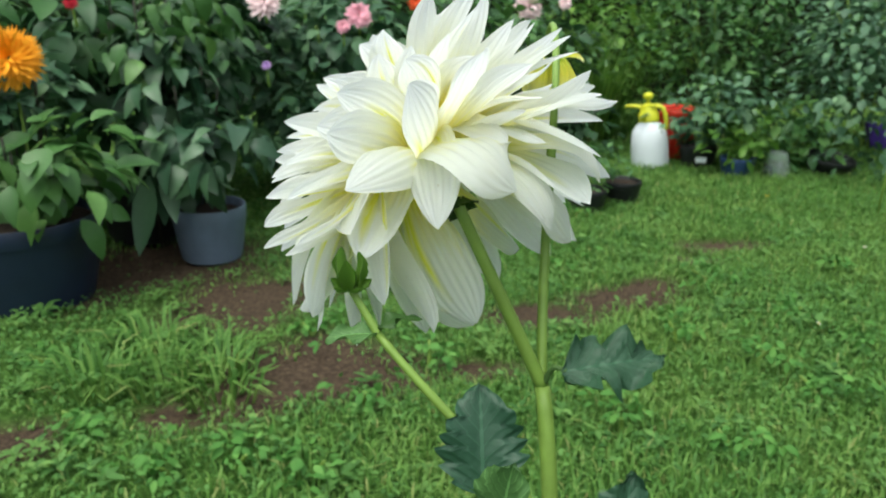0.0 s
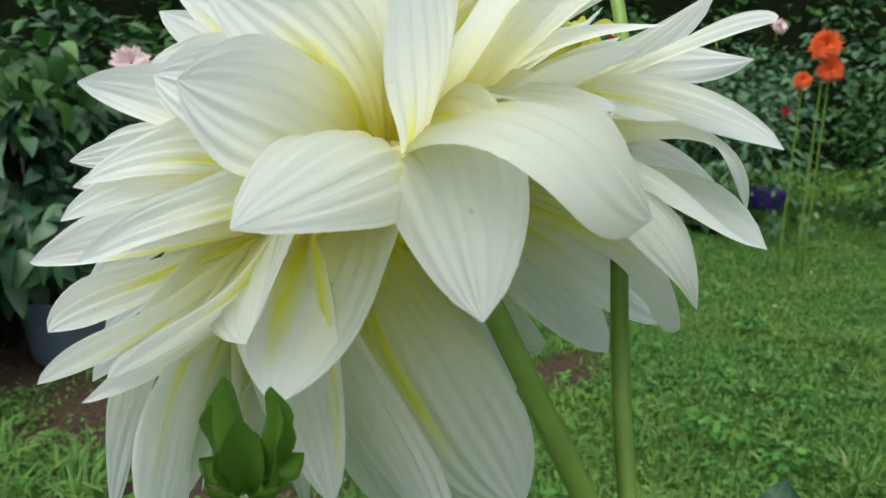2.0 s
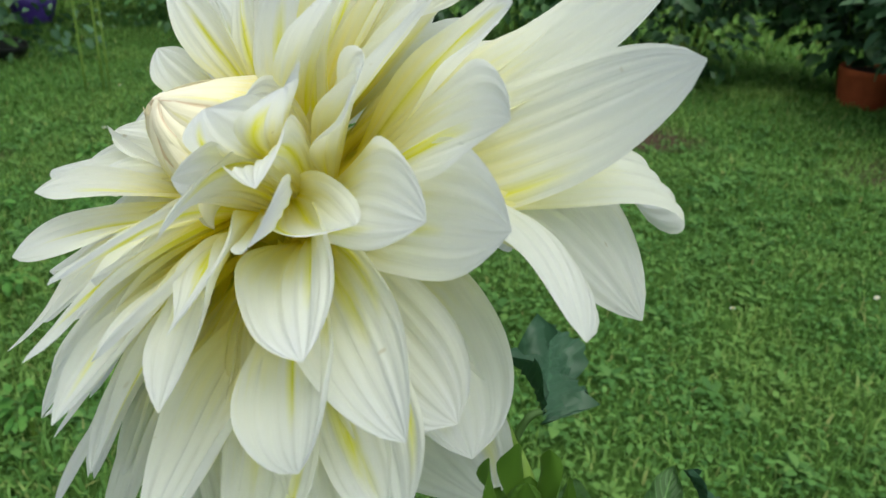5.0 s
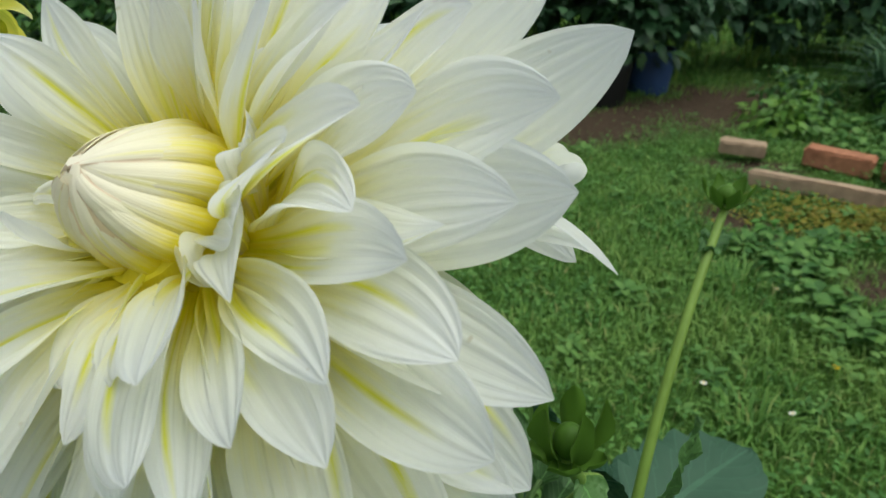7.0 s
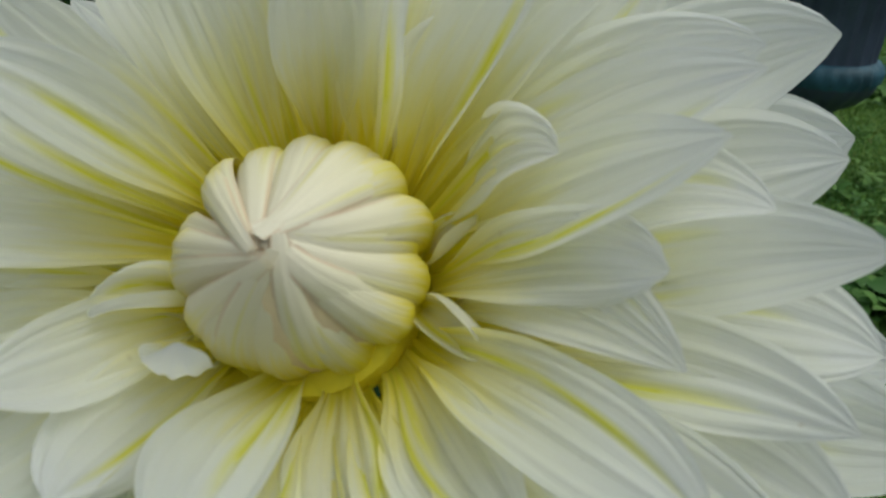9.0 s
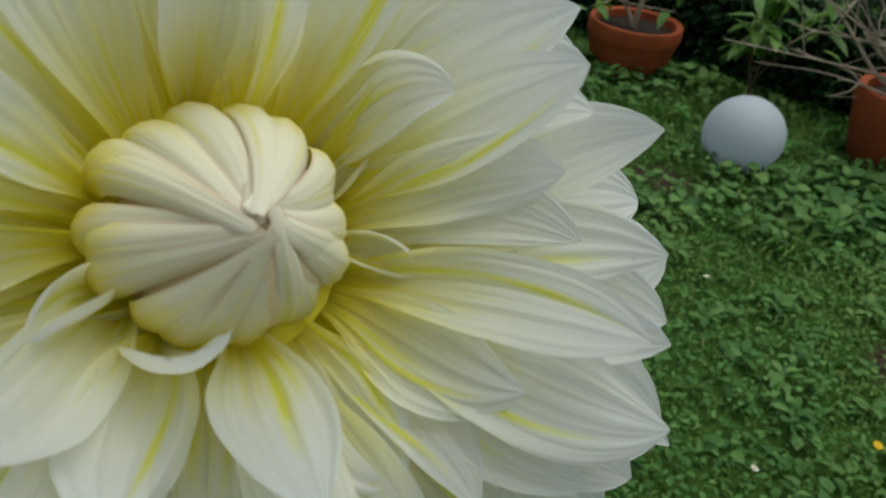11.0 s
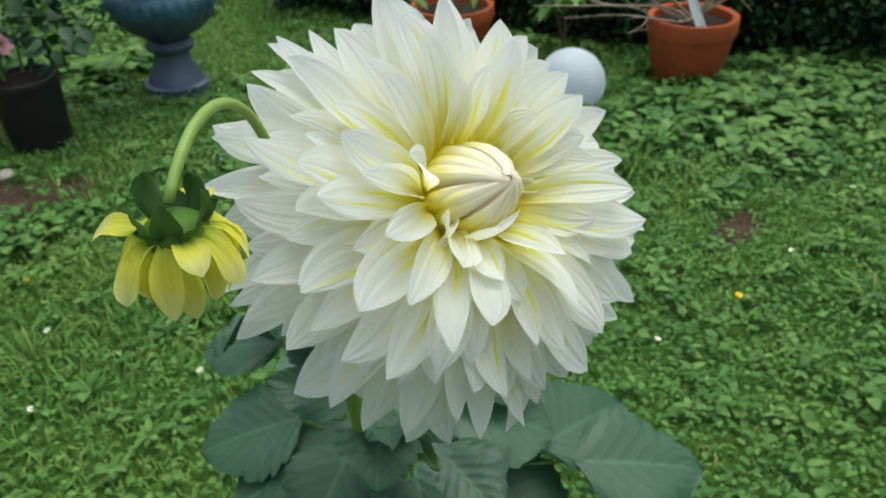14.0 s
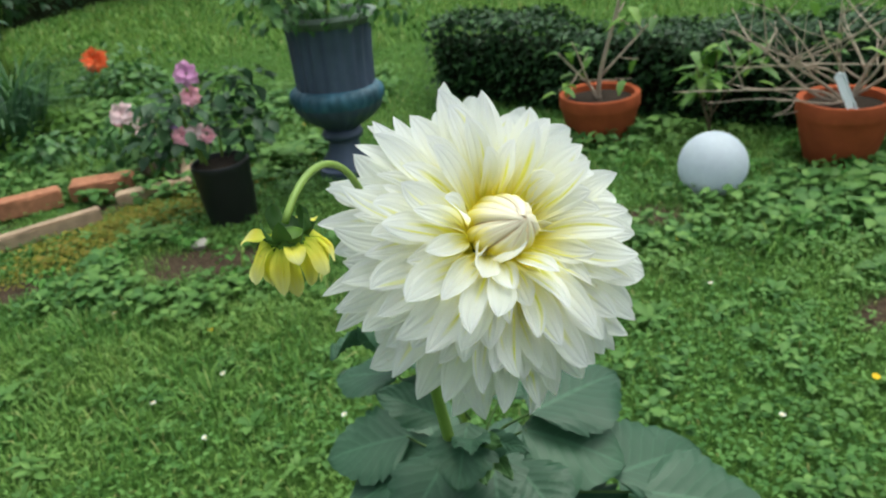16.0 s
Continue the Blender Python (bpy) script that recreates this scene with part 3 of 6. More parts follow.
# stems, buds and leaves of the dahlia
FORK = (0.0715, -0.1195, 0.6275)
on_plant(stem("stem", ((0.085, -0.235, -0.02), (0.084, -0.24, 0.25), (0.084, -0.165, 0.53), FORK), 0.0074, 0.0048, M_STEM, dahlia, "thick pale green main stem"))
calyx_at = np.array((0.016, -0.108, 0.741))
on_plant(stem("stem", (FORK, (0.053, -0.115, 0.666), (0.034, -0.112, 0.704), calyx_at), 0.0042, 0.0035, M_STEM, dahlia))
# the stem that arches over behind the bloom, with the half-open yellow bud
BUD_AT = (0.0805, 0.0265, 0.819)
BEHIND = (0.0750, -0.068, 0.775)
on_plant(stem("stem", (FORK, (0.0705, -0.098, 0.660), (0.0740, -0.074, 0.708), BEHIND), 0.0033, 0.0029, M_STEM, dahlia))
on_plant(stem("stem", (BEHIND, (0.0770, -0.060, 0.830), (0.0785, -0.008, 0.850), BUD_AT), 0.0024, 0.0020, M_STEM, dahlia, "arching thin light green stem"))


def bract(base, direction, length, width, up, mat, parent, curl=0.6):
    base = np.array(base, float)
    direction = unit(direction)
    tip = base + direction * length
    me = petal_mesh(base, unit(direction + np.array(up) * curl), tip, unit(direction - np.array(up) * curl), width, 0.8, 0.6, 0.1, rng, up, wave=0.8, ns=9, nv=7, narrow=0.5)
    return piece("bract", me, mat, parent)


yb = np.array(BUD_AT)
bm = bmesh.new()
bmesh.ops.create_uvsphere(bm, u_segments=16, v_segments=10, radius=0.012)
bmesh.ops.scale(bm, vec=(1, 1, 0.8), verts=bm.verts)
bmesh.ops.translate(bm, vec=yb - np.array((0, 0, 0.013)), verts=bm.verts)
ybud = on_plant(part("bud", bm, M_BUD, dahlia, "nodding half-open bud with yellow petals"))
for k in range(11):
    a = k * 2 * math.pi / 11 + rng.uniform(-0.15, 0.15)
    o = np.array((math.cos(a), math.sin(a), 0))
    flat = k % 4 == 0
    base = yb + o * 0.0075 - np.array((0, 0, 0.0100))
    tip = yb + o * (0.028 if flat else rng.uniform(0.021, 0.026)) - np.array((0, 0, rng.uniform(0.011, 0.016) if flat else rng.uniform(0.024, 0.036)))
    me = petal_mesh(base, o + np.array((0, 0, 0.2)), tip, o * (0.8 if flat else 0.3) - np.array((0, 0, 1.0)), 0.0105, 0.6, 0.3, rng.uniform(-0.3, 0.3), rng, o * 0.4 + np.array((0, 0, 1.0)), ns=13, nv=11, narrow=0.6, pleats=0.0004, blunt=2.2)
    piece("petal", me, M_BUDPETAL, ybud)
for k in range(11):
    a = k * 2 * math.pi / 11 + 0.3
    o = np.array((math.cos(a), math.sin(a), 0))
    base = yb + o * 0.008 - np.array((0, 0, 0.011))
    tip = yb + o * rng.uniform(0.012, 0.016) - np.array((0, 0, rng.uniform(0.032, 0.037)))
    me = petal_mesh(base, o - np.array((0, 0, 0.1)), tip, -o * 0.2 - np.array((0, 0, 1.0)), 0.0105, 0.8, 0.5, 0.1, rng, o, ns=11, nv=9, narrow=0.6, pleats=0.0004)
    piece("petal", me, M_BUDPETAL, ybud)
for k in range(9):
    a = k * 2 * math.pi / 5 + (0.6 if k < 5 else 1.2)
    o = np.array((math.cos(a), math.sin(a), 0.0))
    bract(yb + o * 0.005 - np.array((0, 0, 0.0105)), o * (0.42 if k < 5 else 1.0) + np.array((0, 0, 1.0 if k < 5 else 0.7)), rng.uniform(0.016, 0.020) if k < 5 else 0.013, 0.0105, (o if k < 5 else np.array((0, 0, 1.0))), M_BRACT, ybud, 0.5 if k < 5 else -0.5)

# dark bracts where the bloom sits on its stem
for k in range(7):
    o = around(100, k * 360 / 7 + 20)
    bract(calyx_at + o * 0.005, o - AXIS * 0.9, 0.010, 0.0075, -AXIS, M_CALYX, head, 0.5)

# the thin stem with the small green bud
NODE = np.array((-0.0229, -0.174, 0.6863))
BUD = np.array((-0.0376, -0.1652, 0.7079))
on_plant(stem("stem", ((0.074, -0.196, 0.580), (0.052, -0.200, 0.615), (0.012, -0.200, 0.655), NODE), 0.0027, 0.0022, M_STEM, dahlia, "thin green side stem"))
on_plant(stem("stem", (NODE, NODE * 0.6 + BUD * 0.4, NODE * 0.3 + BUD * 0.7, BUD), 0.0022, 0.0019, M_STEM, dahlia))
bm = bmesh.new()
bmesh.ops.create_uvsphere(bm, u_segments=14, v_segments=9, radius=0.0044)
bmesh.ops.scale(bm, vec=(1, 1, 1.25), verts=bm.verts)
bmesh.ops.translate(bm, vec=BUD + np.array((-0.001, 0, 0.006)), verts=bm.verts)
gbud = on_plant(part("bud", bm, M_BUD, dahlia, "small closed green bud"))
for k in range(5):
    a = k * 2 * math.pi / 5 + 0.9
    o = np.array((math.cos(a), math.sin(a), 0.0))
    bract(BUD + o * 0.0036, o * (0.30 if k % 2 else 0.16) + np.array((0, 0, 1.0)), rng.uniform(0.018, 0.021), 0.0090 if k % 2 else 0.0075, o, M_BUD, gbud, 0.25)
for k in range(5):
    a = k * 2 * math.pi / 5 + 0.3
    o = np.array((math.cos(a), math.sin(a), 0.0))
    bract(BUD + o * 0.002 - np.array((0, 0, 0.001)), o + np.array((0, 0, 0.55)), 0.0105, 0.0095, -o + np.array((0, 0, 0.6)), M_BUD, gbud, -0.7)


def leaf_mesh(base, direction, length, width, up, droop=0.25, teeth=7, fold=0.35, lobe=0.16, ns=45, wrinkle=1.0):
    """A broad leaf with an uneven toothed edge, folded along its midrib, puckered between its side veins, sagging to its tip."""
    base, d = np.array(base, float), unit(direction)
    up = unit(np.array(up, float) - d * (np.array(up, float) @ d))
    side = np.cross(d, up)
    nv = 13
    ph = rng.uniform(0, 6.28, 4)
    bite = rng.uniform(0.5, 1.5, (2, teeth + 2))
    shift = rng.uniform(0, 0.8, 2)
    verts, uvs = [], []
    for i in range(ns):
        s = i / (ns - 1)
        c = base + d * (length * (s - 0.12 * droop * s * s)) - up * (droop * length * 0.5 * s * s)
        full = 0.5 * width * (math.sin(math.pi * min(1, s * 0.98 + 0.02) ** 0.75) ** 0.8) + 0.0006
        half = []
        for k in range(2):
            tooth = s * teeth + shift[k]
            half.append(full * (1 - lobe * bite[k][int(tooth)] * (1 - tooth % 1.0) ** 1.4 if s < 0.97 else 0.4))
        for j in range(nv):
            v = 2 * j / (nv - 1) - 1
            w = half[0] if v < 0 else half[1]
            pucker = math.cos((s - 0.35 * abs(v)) * 44 + ph[1])
            z = abs(v) * w * fold + wrinkle * (0.0030 * math.sin(s * 11 + ph[0] + 2.6 * v) * v * v + 0.0011 * pucker * (0.3 + abs(v)) * (1 - abs(v) ** 6)) - 0.18 * w * abs(v) ** 3
            verts.append(c + side * (v * w) + d * (0.12 * length * abs(v) * (0.4 - s * 0.3)) + up * z)
            uvs.append((s, j / (nv - 1)))
    faces = [(i * nv + j, i * nv + j + 1, (i + 1) * nv + j + 1, (i + 1) * nv + j) for i in range(ns - 1) for j in range(nv - 1)]
    return mesh_from("leaf", verts, faces, uvs)


def plant_leaf(base, tip, width, up=(0, 0, 1), mat=None, droop=0.25, foot=None, **more):
    base, tip = np.array(base, float), np.array(tip, float)
    me = leaf_mesh(base, tip - base, np.linalg.norm(tip - base), width, up, droop, **more)
    leaf = on_plant(piece("leaf", me, mat or M_LEAF, dahlia))
    if foot is not None:
        foot = np.array(foot, float)
        midway = (foot + base) / 2 + np.array((0, 0, 0.01))
        v, f = tube(bezier(foot, midway, midway, base + (tip - base) * 0.05, 10), np.linspace(0.0020, 0.0013, 10), 7)
        piece("leaf_stalk", mesh_from("leaf_stalk", v, f), M_STALK, leaf).matrix_parent_inverse = Matrix()
    return leaf


# the toothed leaf at the fork, the small pair at the bud's node
plant_leaf((0.080, -0.130, 0.643), (0.150, -0.110, 0.648), 0.046, (0.1, -0.60, 0.78), droop=0.20, foot=FORK, lobe=0.48, teeth=4, wrinkle=3.4, fold=0.30)
plant_leaf(NODE, NODE + np.array((-0.027, -0.004, 0.004)), 0.0125, (0, -0.3, 0.9), M_YLEAF, 0.5, teeth=4, lobe=0.10, fold=0.5)
plant_leaf(NODE + np.array((0.001, 0, 0.002)), NODE + np.array((0.012, 0.004, 0.018)), 0.0105, (-0.6, -0.2, 0.7), M_BRACT, 1.5, teeth=4, lobe=0.05)
# upright leaf by the side stem's foot, and the young shoot there
plant_leaf((0.032, -0.209, 0.615), (0.030, -0.186, 0.666), 0.048, (0.1, -0.9, 0.35), droop=0.15, foot=(0.074, -0.200, 0.57), lobe=0.22, wrinkle=1.5)
plant_leaf((0.040, -0.228, 0.615), (0.040, -0.244, 0.656), 0.032, (-0.3, -0.6, 0.5), M_YLEAF, 0.2, foot=(0.068, -0.22, 0.53))
plant_leaf((0.100, -0.212, 0.575), (0.113, -0.194, 0.620), 0.042, (0.2, -0.9, 0.3), droop=0.3, foot=(0.078, -0.235, 0.52), lobe=0.22, wrinkle=1.6)
# a large leaf and young leaves low on the far side
plant_leaf((0.120, -0.250, 0.512), (0.205, -0.372, 0.520), 0.090, (-0.35, 0.1, 0.9), droop=0.3, foot=(0.082, -0.236, 0.47), lobe=0.2, teeth=7, wrinkle=1.2, fold=0.2)
for base, tip, width in (((0.094, -0.182, 0.582), (0.118, -0.180, 0.612), 0.018), ((0.094, -0.190, 0.580), (0.104, -0.212, 0.612), 0.017), ((0.098, -0.188, 0.572), (0.128, -0.205, 0.592), 0.020), ((0.092, -0.195, 0.560), (0.122, -0.222, 0.574), 0.020)):
    plant_leaf(base, tip, width, (-0.4, 0.1, 0.8), M_YLEAF, 0.4, foot=(0.084, -0.178, 0.55), teeth=4, lobe=0.08, fold=0.3)
# young shoot in the fork of the lower leaves
for base, tip, width, mat in (((0.060, -0.172, 0.505), (0.052, -0.136, 0.528), 0.036, M_LEAF), ((0.052, -0.175, 0.500), (0.030, -0.146, 0.528), 0.016, M_YLEAF), ((0.050, -0.178, 0.500), (0.008, -0.150, 0.520), 0.024, M_LEAF), ((0.052, -0.180, 0.490), (0.020, -0.140, 0.498), 0.020, M_YLEAF), ((0.058, -0.176, 0.495), (0.038, -0.128, 0.500), 0.026, M_YLEAF), ((0.086, -0.176, 0.520), (0.150, -0.172, 0.552), 0.044, M_LEAF)):
    plant_leaf(base, tip, width, (-0.1, 0.5, 0.8), mat, 0.35, foot=(0.080, -0.178, 0.47), teeth=5, lobe=0.10, fold=0.3)
# the second bud's stem, away from the bloom
TALL = np.array((0.180, -0.305, 0.690))
on_plant(stem("stem", ((0.082, -0.236, 0.43), (0.10, -0.235, 0.55), (0.14, -0.272, 0.64), TALL), 0.0036, 0.0024, M_STEM, dahlia, "thin green stem with a small bud"))
bm = bmesh.new()
bmesh.ops.create_uvsphere(bm, u_segments=14, v_segments=9, radius=0.0055)
bmesh.ops.translate(bm, vec=TALL + np.array((0.001, 0, 0.008)), verts=bm.verts)
gbud2 = on_plant(part("bud", bm, M_BUD, dahlia, "small closed green bud"))
for k in range(6):
    a = k * math.pi / 3
    o = np.array((math.cos(a), math.sin(a), 0.0))
    bract(TALL + o * 0.003, o * 0.7 + np.array((0, 0, 1.0)), 0.020, 0.009, -o + np.array((0, 0, 0.4)), M_BUD, gbud2, -0.45)
plant_leaf(TALL - np.array((0, 0, 0.022)), TALL + np.array((0.035, -0.012, -0.026)), 0.018, mat=M_YLEAF, teeth=4)
plant_leaf(TALL - np.array((0, 0, 0.022)), TALL + np.array((-0.018, 0.016, -0.014)), 0.014, mat=M_YLEAF, teeth=4)


def compound_leaf(foot, end, sizes, up=(0, 0, 1)):
    """A stalk with pairs of leaflets and one at its end."""
    foot, end = np.array(foot, float), np.array(end, float)
    d = unit(end - foot)
    side = unit(np.cross(d, up))
    v, f = tube(bezier(foot, foot * 0.7 + end * 0.3 + np.array((0, 0, 0.02)), foot * 0.3 + end * 0.7 + np.array((0, 0, 0.02)), end, 12), np.linspace(0.0032, 0.0018, 12), 8)
    stalk = on_plant(piece("leaf_stalk", mesh_from("leaf_stalk", v, f), M_STALK, dahlia))
    n = len(sizes) - 1
    for k, size in enumerate(sizes):
        at = foot + (end - foot) * (1.0 if k == n else 0.5 + 0.42 * k / max(1, n))
        for sign in ((0,) if k == n else (-1, 1)):
            go = d if sign == 0 else unit(side * sign + d * 0.55)
            me = leaf_mesh(at + np.array((0, 0, 0.008)), go + np.array((0, 0, rng.uniform(-0.12, 0.1))), size * rng.uniform(0.92, 1.1), size * 0.70, (rng.uniform(-0.15, 0.15), rng.uniform(-0.15, 0.15), 1), rng.uniform(0.1, 0.4), 8, 0.18, 0.12)
            piece("leaf", me, M_LEAF, stalk)


# the broad leaves low on the plant
for base, tip, width in (((0.180, -0.300, 0.47), (0.268, -0.308, 0.46), 0.085), ((0.150, -0.236, 0.44), (0.245, -0.205, 0.43), 0.095), ((0.108, -0.235, 0.43), (0.205, -0.160, 0.41), 0.125), ((0.066, -0.180, 0.515), (0.060, -0.115, 0.50), 0.070),
                         ((0.028, -0.230, 0.47), (-0.080, -0.224, 0.455), 0.115), ((0.018, -0.230, 0.49), (-0.062, -0.330, 0.485), 0.110), ((-0.060, -0.220, 0.43), (-0.150, -0.306, 0.415), 0.110), ((-0.090, -0.215, 0.42), (-0.215, -0.240, 0.395), 0.110),
                         ((0.050, -0.195, 0.465), (0.024, -0.115, 0.45), 0.080), ((0.028, -0.192, 0.46), (-0.030, -0.135, 0.45), 0.075), ((0.095, -0.200, 0.455), (0.125, -0.110, 0.43), 0.090), ((0.110, -0.260, 0.48), (0.160, -0.345, 0.47), 0.090),
                         ((0.060, -0.270, 0.47), (0.050, -0.370, 0.46), 0.090), ((0.120, -0.225, 0.400), (0.230, -0.255, 0.375), 0.110), ((0.0, -0.215, 0.400), (-0.100, -0.170, 0.380), 0.110), ((0.055, -0.195, 0.40), (0.060, -0.085, 0.375), 0.110)):
    plant_leaf(base, tip, width, (rng.uniform(-0.2, 0.2), rng.uniform(0.0, 0.3), 1), droop=rng.uniform(0.15, 0.4), foot=(0.079, -0.228, base[2] - 0.06), teeth=8, lobe=0.12, fold=0.16, wrinkle=0.8)
for end, sizes in (((0.10, -0.06, 0.33), (0.09, 0.11)), ((-0.06, -0.14, 0.32), (0.09, 0.11)), ((-0.06, -0.34, 0.28), (0.10, 0.12)), ((0.16, -0.34, 0.30), (0.10, 0.12)), ((0.10, -0.40, 0.22), (0.09, 0.11)), ((0.19, -0.14, 0.24), (0.09, 0.10)), ((-0.03, -0.16, 0.18), (0.09, 0.10))):
    compound_leaf((0.079, -0.225, end[2] - 0.05), end, sizes)

# ---- ground and lawn ----


def soil_material():
    m, n, l, b = material("earth", 0.95, 0.1)
    co = n.new("ShaderNodeTexCoord").outputs["Object"]
    fine = noise_tex(n, l, 90, 6, 0.65, co)
    wide = noise_tex(n, l, 3.2, 4, 0.6, co)
    earth = ramp(n, l, fine, [(0.25, (0.018, 0.013, 0.010)), (0.5, (0.075, 0.052, 0.036)), (0.68, (0.12, 0.085, 0.055)), (0.8, (0.20, 0.16, 0.11))])
    moss = ramp(n, l, fine, [(0.3, (0.035, 0.08, 0.015)), (0.7, (0.09, 0.18, 0.035))])
    bare = n.new("ShaderNodeAttribute")
    bare.attribute_name = "bare"
    near = mix(n, l, math_node(n, l, "ADD", math_node(n, l, "MULTIPLY", bare.outputs["Fac"], 1.6), math_node(n, l, "SUBTRACT", wide, 0.62), clamp=True), moss, earth)
    xyz = n.new("ShaderNodeVectorMath")
    xyz.operation = "LENGTH"
    l.new(co, xyz.inputs[0])
    far = math_node(n, l, "MULTIPLY", math_node(n, l, "SUBTRACT", xyz.outputs["Value"], 4.8), 1.2, clamp=True)
    turf = ramp(n, l, fine, [(0.3, (0.035, 0.075, 0.012)), (0.7, (0.11, 0.20, 0.035))])
    l.new(mix(n, l, far, near, turf), b.inputs["Base Color"])
    bump(n, l, math_node(n, l, "ADD", fine, noise_tex(n, l, 25, 3, 0.5, co)), 0.8, 0.02, b)
    return m


M_EARTH = soil_material()
BARE = ((-0.30, 1.05, 0.34, 0.20, 15), (-0.55, 1.45, 0.28, 0.22, 30), (-0.85, 0.72, 0.15, 0.09, 20), (-0.55, 0.86, 0.10, 0.07, 0), (0.58, 1.58, 0.24, 0.10, 20), (0.28, 1.42, 0.20, 0.09, 10),
        (1.00, 2.08, 0.22, 0.07, 10), (1.24, -1.35, 0.27, 0.14, 20), (1.97, -1.67, 0.26, 0.06, 45), (1.76, -1.98, 0.14, 0.09, 40), (2.30, -1.42, 0.2, 0.1, 60), (-0.95, 1.75, 0.5, 0.35, 30), (2.85, -0.95, 0.75, 0.28, -65), (3.2, -1.7, 0.8, 0.35, -65), (2.5, 0.6, 0.45, 0.22, -60),
        (-0.05, -1.75, 0.12, 0.06, 0), (0.62, -1.9, 0.10, 0.06, 30), (-0.55, -1.25, 0.10, 0.05, 60), (1.75, -1.15, 0.2, 0.1, 30), (0.1, 1.1, 0.12, 0.06, 0), (0.85, 1.9, 0.1, 0.05, 0))


def bareness(x, y):
    out = np.zeros_like(x)
    for cx, cy, rx, ry, rot in BARE:
        a = radians(rot)
        u, v = (x - cx) * math.cos(a) + (y - cy) * math.sin(a), -(x - cx) * math.sin(a) + (y - cy) * math.cos(a)
        wob = 0.25 * np.sin(7 * np.arctan2(v, u) / 2 + cx * 9) + 0.18 * np.sin(5 * np.arctan2(v, u) + cy * 7)
        out = np.maximum(out, np.clip(1.5 - 1.2 * np.sqrt((u / rx) ** 2 + (v / ry) ** 2) + wob * 0.5, 0, 1))
    return out


def relief(x, y):
    return 0.010 * np.sin(x * 3.1 + 0.4) * np.cos(y * 2.7) + 0.006 * np.sin(x * 9.3 + y * 4.1) + 0.004 * np.cos(y * 13.7 - x * 6.2) - 0.012 * bareness(x, y)


axis_points = np.concatenate((np.linspace(-70, -7, 12), np.linspace(-5.5, 5.5, 200), np.linspace(7, 70, 12)))
gx, gy = np.meshgrid(axis_points, axis_points)
gz = np.where(np.maximum(abs(gx), abs(gy)) < 5.6, relief(gx, gy), 0.0)
gn = len(axis_points)
gf = [(i * gn + j, i * gn + j + 1, (i + 1) * gn + j + 1, (i + 1) * gn + j) for i in range(gn - 1) for j in range(gn - 1)]
ground_mesh = mesh_from("ground", np.c_[gx.ravel(), gy.ravel(), gz.ravel()], gf)
ground_mesh.attributes.new("bare", "FLOAT", "POINT").data.foreach_set("value", bareness(gx.ravel(), gy.ravel()).astype(np.float32))
tagged(piece("ground", ground_mesh, M_EARTH), "garden lawn with bare patches of brown earth", "ground", kind="structure")


def fast_mesh(name, verts, quads):
    """A mesh of many quads from arrays."""
    me = bpy.data.meshes.new(name)
    n = len(quads)
    me.vertices.add(len(verts))
    me.vertices.foreach_set("co", np.asarray(verts, dtype=np.float32).ravel())
    me.loops.add(n * 4)
    me.loops.foreach_set("vertex_index", np.asarray(quads, dtype=np.int32).ravel())
    me.polygons.add(n)
    me.polygons.foreach_set("loop_start", np.arange(0, n * 4, 4, dtype=np.int32))
    me.polygons.foreach_set("use_smooth", np.ones(n, dtype=bool))
    me.update(calc_edges=True)
    return me


def blades(x, y, z, heading, lean, height, width):
    """Grass blades: two quads each, bending over."""
    n = len(x)
    p = np.c_[x, y, z]
    d = np.c_[np.cos(heading), np.sin(heading), np.zeros(n)]
    s = np.c_[-np.sin(heading), np.cos(heading), np.zeros(n)] * (width / 2)[:, None]
    upv = np.array((0, 0, 1.0))
    mid = p + upv * (height * 0.62)[:, None] + d * (lean * height * 0.28)[:, None]
    tip = p + upv * (height * (1.0 - 0.35 * lean))[:, None] + d * (lean * height * 0.95)[:, None]
    v = np.stack((p - s, p + s, mid + s * 0.85, mid - s * 0.85, tip + s * 0.15, tip - s * 0.15), 1).reshape(-1, 3)
    k = np.arange(n)[:, None] * 6
    q = np.concatenate((k + np.array((0, 1, 2, 3)), k + np.array((3, 2, 4, 5))), 1).reshape(-1, 4)
    return v, q


def leaflets(p, d, up, length, width, fold=0.25, droop=0.3):
    """Small leaves: four quads each, folded on the midrib; rows of places, headings and normals."""
    d = d / np.linalg.norm(d, axis=1, keepdims=True)
    up = up - d * (up * d).sum(1, keepdims=True)
    up = up / np.maximum(np.linalg.norm(up, axis=1, keepdims=True), 1e-6)
    s = np.cross(d, up)
    L, W = length[:, None], width[:, None] / 2
    base = p
    m1, m2 = p + d * L * 0.33 + up * L * 0.03, p + d * L * 0.7 - up * L * droop * 0.25
    tip = p + d * L - up * L * droop * 0.75
    v = np.stack((base, m1 - s * W * 0.95 + up * W * fold, m1, m1 + s * W * 0.95 + up * W * fold, m2 - s * W * 0.75 + up * W * fold * 0.6, m2, m2 + s * W * 0.75 + up * W * fold * 0.6, tip), 1).reshape(-1, 3)
    k = np.arange(len(p))[:, None] * 8
    q = np.concatenate((k + np.array((0, 2, 5, 1)), k + np.array((0, 3, 5, 2)), k + np.array((1, 5, 7, 4)), k + np.array((3, 6, 7, 5))), 1).reshape(-1, 4)
    return v, q


